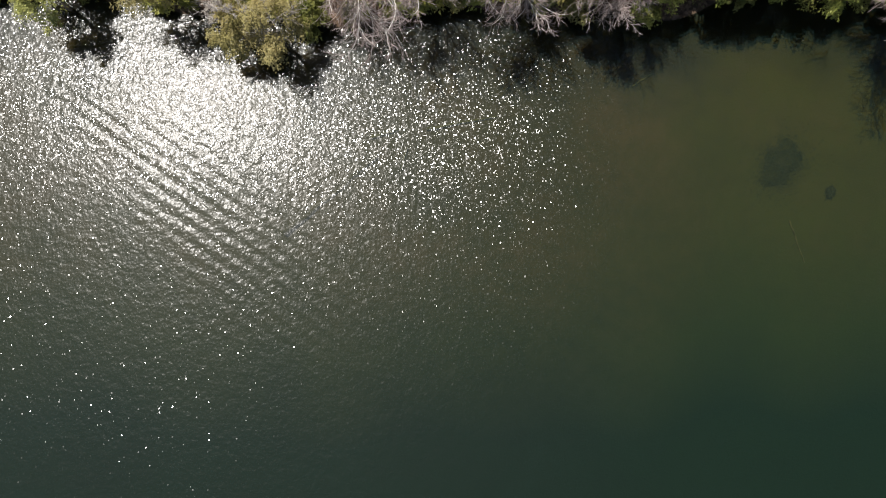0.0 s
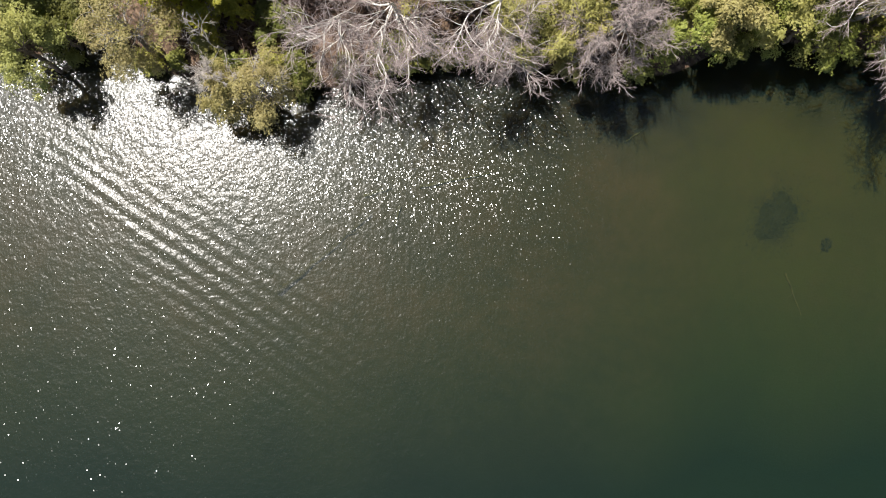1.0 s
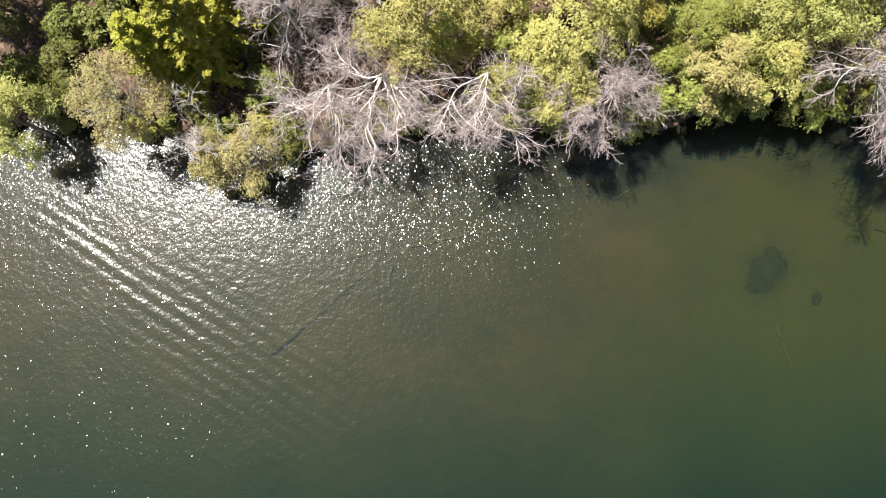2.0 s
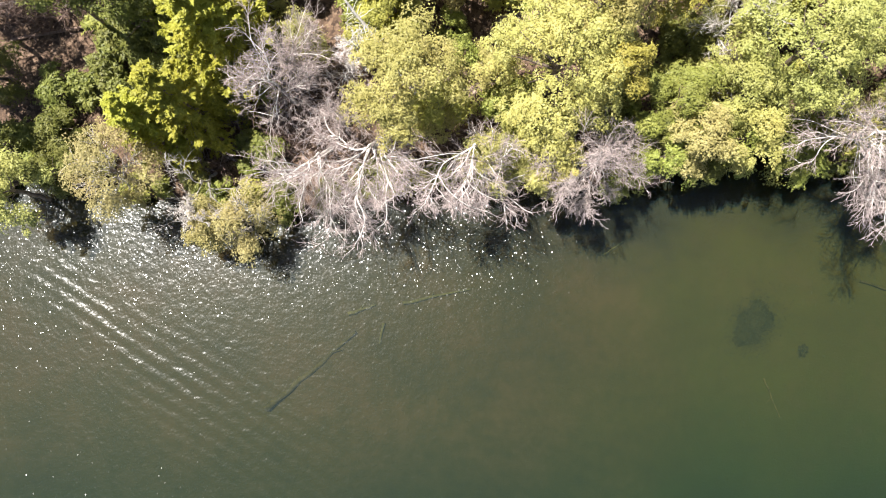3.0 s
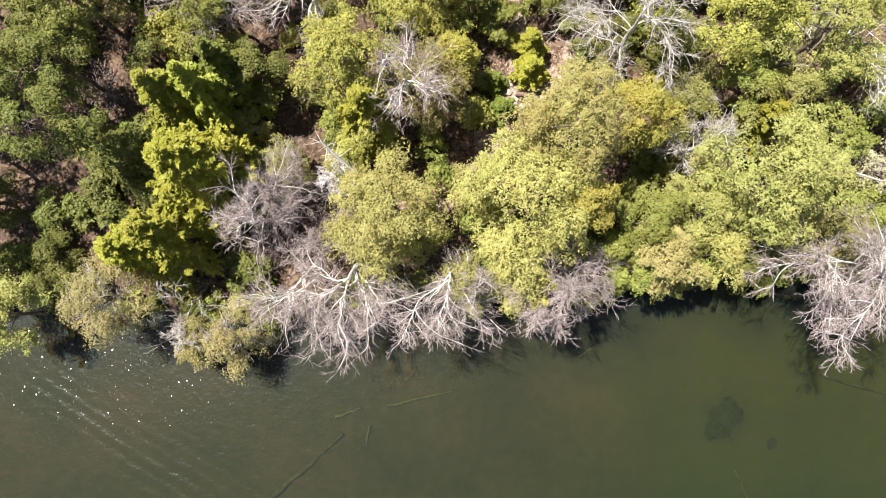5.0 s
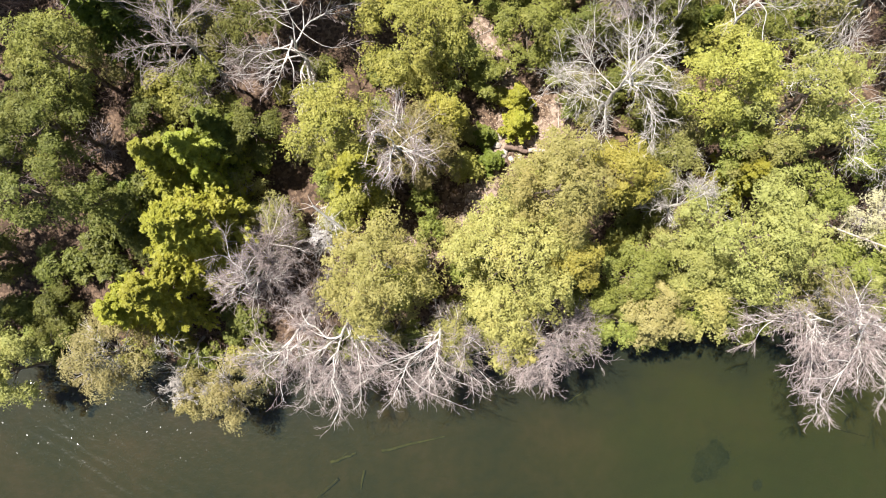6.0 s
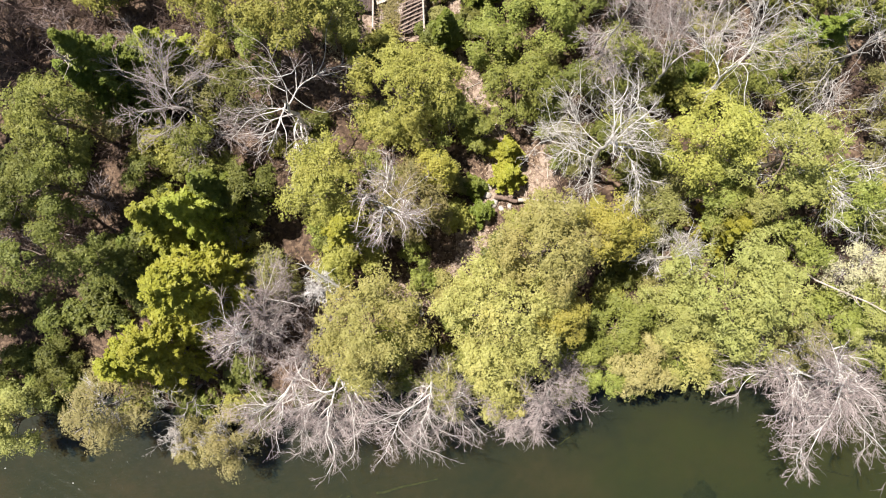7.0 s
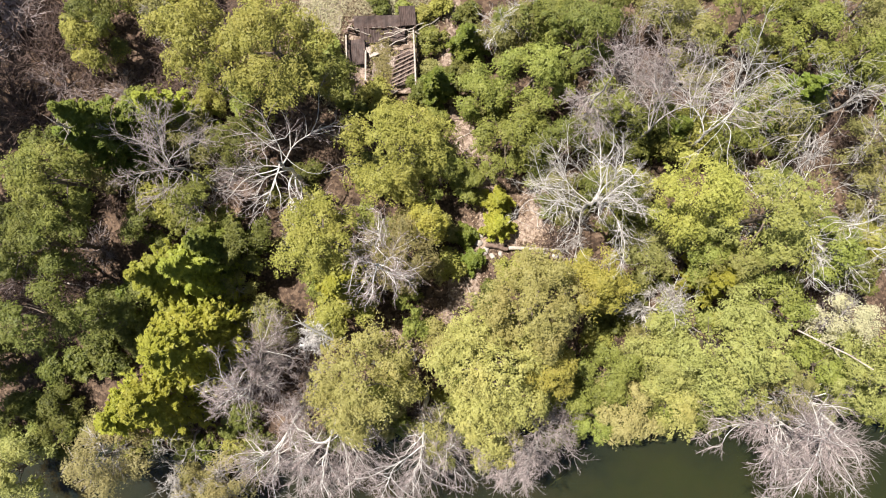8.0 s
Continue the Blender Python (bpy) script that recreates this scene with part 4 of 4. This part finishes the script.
# more dark shrubs for shade, mostly in the gap between the eastern crowns
for i, (x, y) in enumerate(((22.0, 35.0), (23.7, 33.5), (21.4, 32.2), (24.6, 35.8), (17.1, 43.6))):
    copy_thing(models[(1, 5)[i % 2]], pose(x, y, float(ground_z(x, y)) - 0.05, 0, 0, 55 * i) @ Matrix.Diagonal((1.2, 1.2, 1.1, 1)))
# low dense bushes that hang over the water all along the cove, added to shade it
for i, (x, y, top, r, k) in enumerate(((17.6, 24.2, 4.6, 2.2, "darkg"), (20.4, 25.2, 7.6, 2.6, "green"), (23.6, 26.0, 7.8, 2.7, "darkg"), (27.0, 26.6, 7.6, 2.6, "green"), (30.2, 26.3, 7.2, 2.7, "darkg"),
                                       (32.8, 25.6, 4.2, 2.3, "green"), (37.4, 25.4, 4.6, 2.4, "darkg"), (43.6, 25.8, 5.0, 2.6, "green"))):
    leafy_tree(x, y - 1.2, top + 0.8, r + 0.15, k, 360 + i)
# tall trees out of view, added to cast shade on the west strip
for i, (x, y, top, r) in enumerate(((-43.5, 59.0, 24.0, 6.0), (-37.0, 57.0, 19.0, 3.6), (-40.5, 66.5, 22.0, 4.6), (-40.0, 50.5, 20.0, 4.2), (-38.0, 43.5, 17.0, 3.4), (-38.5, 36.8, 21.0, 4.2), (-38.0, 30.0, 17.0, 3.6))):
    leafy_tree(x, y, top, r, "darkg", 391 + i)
# two bleached thickets among the leafless trees of the bank, and one by the path's far end
pale = brush(-12.1, 31.0, 2.3, 331, TWIG_WHITE)
tagged(pale, "bleached leafless brush with whitish thin stems", "shrub", "leafless brush")
copy_thing(pale, pose(-6.2, 31.9, float(ground_z(-6.2, 31.9)) - 0.05, 0, 0, 130) @ Matrix.Diagonal((0.8, 0.8, 1.3, 1)))
bare_tree(12.8, 60.4, (12.8, 60.2, 7.0), 3.8, 7, 0, 360, (10, 60), BARK_WHITE, TWIG_WHITE, 0.1, 0.9, 221)


# ---- dead wood ----
def box(size, bevel=0.02):
    bm = bmesh.new()
    bmesh.ops.create_cube(bm, size=1.0, matrix=Matrix.Diagonal((*size, 1)))
    bmesh.ops.bevel(bm, geom=bm.edges[:], offset=min(bevel, min(size) * 0.3), segments=1, affect="EDGES")
    return bm


def dead_trunk(name, a, b, thick, bark, label, category, stubs=5, seed=1, thin=0.45, low=1.5, stub=1.6, bend=0.25, stub_thick=0.35):
    """A dead stem from a to b with broken stubs of limbs."""
    rng = np.random.default_rng(seed)
    a, b = np.array(a, dtype=float), np.array(b, dtype=float)
    ob = thing(name, *a, label, category)
    line = trunk_line(rng, (0, 0, 0), b - a, 9, min(0.16, thick * bend))
    v, f = tubes(line[None], taper(thick, thick * thin, 1, 9), 9)
    part_of("stem", v, f, bark, ob, "", True)
    for i in range(stubs):
        k = rng.uniform(low, 8)
        p = np.array([np.interp(k, np.arange(9), line[:, j]) for j in range(3)])
        way = unit(rng.normal(0, 1, 3) + unit(b - a) * 0.9)
        way[2] = abs(way[2]) * 0.6
        s = lines_from(rng, p[None], way[None], np.array([rng.uniform(0.3, 1) * stub]), 5, 0.15, 0.0)
        v, f = tubes(s, taper(thick * stub_thick, thick * stub_thick * 0.3, 1, 5), 5)
        part_of("stub", v, f, bark, ob, "", True)
    return ob


def bed_log(a, b, thick, bark, label, seed, stubs=3):
    dead_trunk("sunken_log", (*a, float(ground_z(*a)) + thick * 0.6), (*b, float(ground_z(*b)) + thick * 0.5), thick, bark, label, "log", stubs, seed)


bare_tree(-4.8, 32.1, (-5.1, 32.3, 7.5), 2.3, 9, 0, 360, (10, 75), BARK_WHITE, TWIG_WHITE, 0.09, 1.3, 223, 8, "small dead tree with bleached whitish twigs")
dead_trunk("snag", (1.2, 28.0, 1.2), (-5.3, 33.9, 12.8), 0.2, BARK_WHITE, "leaning dead conifer with bleached broken branches", "snag", 46, 401, 0.45, 4.6, 1.5, 0.25, 0.13)
dead_trunk("snag", (-23.6, 50.6, 1.5), (-22.2, 49.7, 18.5), 0.2, WOOD_PALE, "leaning dead conifer with a bare grey stem", "snag", 30, 407, 0.4, 3.0, 1.6, 0.25, 0.15)
dead_trunk("leaning_trunk", (31.5, 37.0, 1.6), (41.5, 28.8, 12.5), 0.12, WOOD_PALE, "slanting dead trunk with bleached white bark", "trunk", 9, 402, 0.45, 1.5, 1.8, 1.4)
dead_trunk("fallen_log", (12.9, 39.9, 2.15), (18.6, 39.6, 2.2), 0.2, WOOD_PALE, "bleached fallen log beside the path", "log", 4, 403)
dead_trunk("fallen_log", (10.7, 40.3, 2.2), (12.8, 39.8, 2.15), 0.24, WOOD, "short brown hollow log beside the path", "log", 2, 404, 0.8)
dead_trunk("fallen_log", (-36.0, 34.5, 1.6), (-24.5, 36.6, 2.0), 0.14, WOOD, "long brown fallen trunk among dry brush", "log", 9, 405)
dead_trunk("fallen_log", (-33.0, 38.0, 1.8), (-26.0, 36.9, 2.1), 0.11, WOOD_PALE, "thin fallen trunk among dry brush", "log", 7, 406)
bed_log((-13.9, 1.9), (-5.7, 9.0), 0.34, SUNKEN_DARK, "dark waterlogged trunk on the lake bed", 411)
bed_log((-6.4, 10.6), (-4.0, 11.4), 0.19, SUNKEN, "pale sunken branch on the lake bed", 412, 1)
bed_log((-1.5, 11.6), (4.6, 12.9), 0.17, SUNKEN, "pale sunken branch on the lake bed", 413, 2)
bed_log((31.6, 4.9), (33.3, 1.2), 0.09, SUNKEN, "pale sunken branch on the lake bed", 414, 1)
bed_log((39.8, 13.8), (45.5, 12.1), 0.12, SUNKEN_DARK, "olive sunken trunk on the lake bed", 415, 2)
bed_log((-3.2, 9.8), (-3.6, 7.9), 0.15, SUNKEN, "short sunken branch on the lake bed", 416, 0)
bed_log((16.5, 16.0), (18.3, 17.2), 0.09, SUNKEN, "short sunken branch on the lake bed", 417, 1)


def weed_bed(x, y, wide, deep, seed):
    """A dark patch of water weed: a low uneven cushion on the bed, set with soft blades."""
    rng = np.random.default_rng(seed)
    ob = thing("water_weed", x, y, float(ground_z(x, y)), "dark patch of water weed on the lake bed", "water weed", "water weeds")
    n = 5200
    g = np.linspace(-1, 1, 25)
    gx, gy = np.meshgrid(g, g)
    rim = 1 + 0.2 * np.sin(np.arctan2(gy, gx) * 2 + seed) + 0.12 * np.sin(np.arctan2(gy, gx) * 5 + 1)
    px, py = gx * wide * rim * 0.62, gy * deep * rim * 0.62
    z = ground_z(px + x, py + y) - ground_z(x, y) + 0.2 * (1 - (gx ** 2 + gy ** 2) ** 1.5) + rng.normal(0, 0.03, gx.shape) - 0.02
    i = (np.arange(24)[:, None] * 25 + np.arange(24)[None]).ravel()
    part_of("cushion", np.stack([px, py, z], -1).reshape(-1, 3), np.stack([i, i + 1, i + 26, i + 25], 1), WEED_MAT, ob, "", True)
    a, r = rng.uniform(0, 6.283, n), np.abs(rng.normal(0, 0.5, n))
    edge = 1 + 0.2 * np.sin(a * 2 + seed) + 0.12 * np.sin(a * 5 + 1)
    px, py = np.cos(a) * r * edge * wide, np.sin(a) * r * edge * deep
    c = np.stack([px, py, ground_z(px + x, py + y) - ground_z(x, y) + rng.uniform(0.02, 0.3, n)], 1)
    v, f = blades(rng, c, rng.normal(0, 0.5, (n, 3)) + [0, 0, 1], rng.uniform(0.08, 0.2, n), rng.uniform(0.04, 0.09, n))
    part_of("blade_mass", v, f, WEED, ob, "", False, "stuff")


weed_bed(30.3, 9.8, 2.6, 3.3, 421)
weed_bed(34.9, 7.5, 0.3, 0.5, 422)


# ---- stones by the path ----
def stone(x, y, size, seed, material=ROCK):
    rng = np.random.default_rng(seed)
    bm = bmesh.new()
    bmesh.ops.create_icosphere(bm, subdivisions=2, radius=1.0)
    for v in bm.verts:
        v.co = Vector((v.co.x * 1.2, v.co.y * 0.9, v.co.z * 0.65)) * (size * (1 + 0.28 * noise.noise(v.co * 1.3 + Vector((seed, 0, 0)))))
    me = bpy.data.meshes.new("stone")
    bm.to_mesh(me)
    bm.free()
    me.materials.append(material)
    ob = new("stone", me)
    ob.matrix_basis = pose(x, y, float(ground_z(x, y)) + size * 0.3, 0, 0, rng.uniform(0, 360))
    return tagged(ob, "pale weathered stone on bare soil", "stone", "stones by the path")


for i, (x, y, s) in enumerate(((10.3, 41.3, 0.3), (10.0, 40.5, 0.35), (10.6, 39.7, 0.4), (11.3, 39.2, 0.28), (10.0, 39.2, 0.25), (11.0, 41.9, 0.22), (12.1, 39.4, 0.25), (9.6, 41.6, 0.2),
                                (16.4, 39.2, 0.3), (17.4, 39.0, 0.25), (2.8, 30.1, 0.5), (3.4, 29.3, 0.28), (3.9, 28.6, 0.22))):
    stone(x, y, s, 430 + i)


# ---- the roofless hut ----
hut = thing("hut_ruin", 1.2, 58.2, float(ground_z(1.2, 58.2)), "collapsed roofless wooden hut with rusty sheets and weeds", "hut")
hut.scale = (1.13, 1.04, 1.12)


def hut_piece(name, size, place, turn=(0, 0, 0), material=WOOD, label="", parent=None):
    ob = part(name, box(size), material, parent or hut, label)
    ob.matrix_basis = pose(*place, *turn)
    return ob


def plank_wall(a, b, height, seed, boards):
    """A broken wall of upright boards from a to b, uneven on top."""
    rng = np.random.default_rng(seed)
    a, b = Vector(a), Vector(b)
    step = (b - a) / boards
    turn = math.degrees(math.atan2(step.y, step.x))
    for i in range(boards):
        h = height * rng.uniform(0.75, 1.05)
        p = a + step * (i + 0.5)
        hut_piece("board", (step.length * 0.94, 0.035, h), (p.x, p.y, h / 2 - 0.05), (rng.normal(0, 2.5), rng.normal(0, 1.5), turn), WOOD if rng.random() < 0.8 else WOOD_PALE)


plank_wall((2.9, -2.3, 0), (2.9, 2.4, 0), 1.9, 1, 20)
plank_wall((-3.1, -0.6, 0), (-3.1, 2.2, 0), 1.5, 2, 12)
plank_wall((-3.0, 3.0, 0), (1.6, 3.1, 0), 1.3, 3, 19)
hut_piece("beam", (0.13, 5.0, 0.16), (2.75, -0.1, 2.0), (2, 0, 1), WOOD_PALE, "bleached top beam")
hut_piece("beam", (0.12, 2.7, 0.14), (-3.0, 0.9, 1.6), (0, 0, 0), WOOD_PALE, "bleached top beam")
hut_piece("beam", (0.14, 3.0, 0.14), (-1.45, -0.6, 1.3), (3, 0, -2), WOOD_PALE)
pr = np.random.default_rng(31)
for a, b in (((-0.3, 1.7, 1.5), (3.6, 3.0, 2.1)), ((0.6, 1.2, 1.4), (4.9, 3.3, 2.4)), ((1.2, 2.9, 1.5), (3.2, 2.0, 2.1)), ((0.2, 2.4, 1.3), (2.9, 2.6, 2.0)), ((-2.9, 3.2, 1.0), (-1.0, 2.4, 1.2))):
    pole = trunk_line(pr, a, b, 8, 0.07)
    v, f = tubes(pole[None], taper(0.05, 0.025, 1, 8), 6)
    part_of("broken_pole", v, f, WOOD_PALE, hut, "bleached broken pole", True)
for x, y, h in ((2.85, 2.5, 2.5), (2.85, -2.4, 2.1), (-3.05, 2.4, 1.9), (-3.05, -0.8, 1.8), (-1.5, -2.0, 1.4), (-1.5, 0.9, 1.5)):
    hut_piece("post", (0.15, 0.15, h), (x, y, h / 2), (0, 0, 5), WOOD)
for i in range(8):
    hut_piece("batten", (2.2, 0.11, 0.06), (1.75, -2.0 + 0.36 * i, 1.15 + 0.03 * i), (0, 3, 24 + (i % 3) * 3), WOOD_WORN)
for i in range(4):
    hut_piece("rafter", (0.08, 3.0, 0.1), (0.95 + 0.55 * i, -0.8, 1.02 + 0.03 * i), (0, 0, -14), WOOD)
for i in range(5):
    hut_piece("batten", (1.3, 0.08, 0.06), (-0.95, -1.7 + 0.42 * i, 0.75), (0, -8, -18 + 5 * (i % 2)), WOOD)


def sheet(wide, long, seed, ribs=9, crumple=0.1):
    """A bent metal sheet with ribs and a rim's thickness."""
    rng = np.random.default_rng(seed)
    nx, ny = ribs * 2 + 1, 7
    x, y = np.meshgrid(np.linspace(-wide / 2, wide / 2, nx), np.linspace(-long / 2, long / 2, ny))
    z = 0.03 * ((np.arange(nx) % 2) - 0.5)[None] + crumple * np.sin(x * 1.7 + rng.uniform(0, 6)) * np.cos(y * 1.3 + rng.uniform(0, 6)) + rng.normal(0, crumple * 0.12, x.shape)
    top = np.stack([x, y, z], -1).reshape(-1, 3)
    i = (np.arange(ny - 1)[:, None] * nx + np.arange(nx - 1)[None]).ravel()
    f = np.stack([i, i + 1, i + nx + 1, i + nx], 1)
    return np.concatenate([top, top - [0, 0, 0.012]]), np.concatenate([f, f[:, ::-1] + len(top)])


def hut_sheet(wide, long, place, turn, material, label, seed, crumple=0.1):
    v, f = sheet(wide, long, seed, 9, crumple)
    ob = part_of("roof_sheet", v, f, material, hut, label)
    ob.matrix_basis = pose(*place, *turn)


hut_sheet(2.0, 1.5, (-0.9, 2.5, 0.9), (14, 6, 4), RUST, "rusty dark roof sheet", 1)
hut_sheet(2.1, 1.5, (0.9, 2.6, 0.8), (10, -8, -3), RUST, "rusty dark roof sheet", 2)
hut_sheet(1.4, 1.7, (2.2, 3.9, 1.6), (20, 0, 2), RUST, "rusty dark roof sheet", 3)
hut_sheet(1.6, 2.3, (-2.25, 0.9, 0.9), (4, -12, 3), RUST, "rusty brown wall sheet, fallen inward", 4)
# sheet added below the battens so that their gaps look shaded
hut_sheet(1.9, 3.2, (1.85, -0.7, 0.72), (0, 4, 0), RUST, "dark sheet under loose battens, standing in for shaded gaps", 9, 0.06)
hut_sheet(4.4, 1.2, (-0.2, 3.6, 1.0), (16, 2, 1), RUST, "long dark rusty roof sheet", 10, 0.08)
hut_sheet(1.9, 1.1, (-0.4, 1.15, 0.75), (-8, 10, 20), TIN, "pale bent sheet", 5, 0.22)
hut_sheet(1.4, 3.0, (0.2, -0.8, 0.62), (6, 4, -8), TIN, "pale bent sheet under weeds", 6, 0.2)
hut_sheet(1.0, 0.8, (0.55, -2.7, 0.6), (-18, 10, 30), TIN, "white crumpled sheet", 7, 0.2)
hut_sheet(0.5, 1.3, (-0.75, -1.0, 0.8), (0, 30, -6), TIN, "white crumpled sheet", 8, 0.15)
for i in range(6):
    hut_piece("plank", (1.5 - 0.12 * i, 0.15, 0.05), (-2.7 + 0.3 * (i % 3), 2.9 + 0.2 * i, 0.5 + 0.12 * i), (4 * (i % 2), 6, -14 + 23 * (i % 4)), WOOD_WORN if i % 2 else WOOD)
mound = grid_mesh("rubble_floor", np.linspace(-2.9, 2.7, 29), np.linspace(-2.9, 2.9, 29), lambda x, y: 0.28 + 0.16 * np.sin(x * 2.1) * np.cos(y * 1.7) + 0.07 * np.sin(x * 7 + y * 5), TRAIL)
mound.parent = hut
wr = np.random.default_rng(9)
wc = np.stack([wr.normal(0.05, 0.5, 320), wr.normal(-0.5, 1.25, 320), wr.uniform(0.75, 1.05, 320)], 1)
v, f = clump_leaves(wr, wc, wr.uniform(0.1, 0.24, 320), np.tile([0, 0, 1.0], (320, 1)), 16, 0.1)
part_of("weed_growth", v, f, LEAF["tan"], hut, "dry yellowish weeds over the debris", False, "stuff")
trail([(-5.4, 71.0), (-4.9, 66.0), (-4.3, 60.4)], 4.0, SAND, "clearing of pale sandy soil beside the hut", 0.12)

# ---- dry grass on the open ground by the hut ----
gr = np.random.default_rng(71)
spot = np.concatenate([np.array(p) + gr.normal(0, 1, (k, 2)) * w for p, w, k in (((-4.6, 63.5), (1.4, 2.3), 3200), ((1.2, 64.0), (2.6, 1.0), 3600), ((5.2, 61.5), (0.8, 1.8), 1500), ((-4.2, 56.0), (0.8, 1.2), 1200))])
n = len(spot)
tall = gr.uniform(0.1, 0.4, n)
place = np.concatenate([spot, (ground_z(spot[:, 0], spot[:, 1]) + 0.16 + tall * 0.35)[:, None]], 1)
v, f = blades(gr, place, gr.normal(0, 0.8, (n, 3)) + [0, 0, 0.8], tall, gr.uniform(0.05, 0.11, n))
tagged(new("dry_grass", mesh_of("dry_grass", v, f, LEAF["pale"])), "tufts of dry straw-coloured grass on sandy soil", "grass", kind="stuff")

# ---- shrubs round the hut and dead branches on the open soil ----
for i, (x, y, s) in enumerate(((-2.6, 54.6, 0.9), (-0.9, 53.9, 0.9), (2.1, 53.6, 0.8), (-3.9, 56.6, 1.1), (-4.0, 59.0, 1.0), (4.9, 55.3, 0.9), (3.4, 63.4, 0.9), (0.9, 63.9, 0.9), (5.3, 62.6, 0.8), (6.0, 57.2, 0.8), (5.9, 60.0, 0.9), (9.0, 56.6, 1.0), (9.2, 59.4, 1.1), (9.4, 62.5, 1.0), (6.9, 63.5, 0.9), (9.7, 53.6, 0.8), (6.0, 52.8, 0.8))):
    copy_thing(models[i % 6], pose(x, y, float(ground_z(x, y)) - 0.05, 0, 0, 77 * i) @ Matrix.Diagonal((s, s, s, 1)))
sr = np.random.default_rng(52)
for i, (x, y) in enumerate(((8.6, 36.8), (9.4, 38.2), (10.6, 43.5), (11.3, 44.6), (10.7, 47.0), (9.9, 49.0), (8.9, 51.0), (8.2, 52.6), (13.6, 41.4), (14.9, 42.6), (15.8, 43.4), (16.4, 41.4), (7.4, 56.0), (3.9, 31.2), (5.6, 32.0))):
    a = sr.uniform(0, 3.14)
    l = sr.uniform(0.7, 1.6)
    z = float(ground_z(x, y)) + 0.09
    dead_trunk("fallen_branch", (x - l * math.cos(a), y - l * math.sin(a), z), (x + l * math.cos(a), y + l * math.sin(a), z + 0.04), 0.05, WOOD if i % 2 else WOOD_PALE,
               "thin dead branch lying on the path", "branch", 2, 500 + i, 0.4, 1.5, 0.5)

# ---- dry leaves strewn over the path and the clearings ----
lr = np.random.default_rng(61)
n = 5200
line = np.array([(2.0, 31.5), (4.5, 30.8), (7.6, 34.5), (9.6, 38.5), (11.0, 42.0), (11.2, 46.0), (9.4, 50.2), (7.8, 53.7), (7.2, 58.0)])
t = lr.uniform(0, 8, n)
spot = np.stack([np.interp(t, np.arange(9), line[:, k]) for k in (0, 1)], 1) + lr.normal(0, 1.5, (n, 2))
spot[: n // 3] = np.array([14.8, 42.0]) + lr.normal(0, 2.2, (n // 3, 2))
place = np.concatenate([spot, (ground_z(spot[:, 0], spot[:, 1]) + 0.075)[:, None]], 1)
size = lr.uniform(0.08, 0.24, n)
v, f = blades(lr, place, lr.normal(0, 0.22, (n, 3)) + [0, 0, 1], size, size * 0.6)
tagged(new("leaf_litter", mesh_of("leaf_litter", v, f, LITTER)), "dry brown and tan leaves strewn over the path", "leaf litter", kind="stuff")
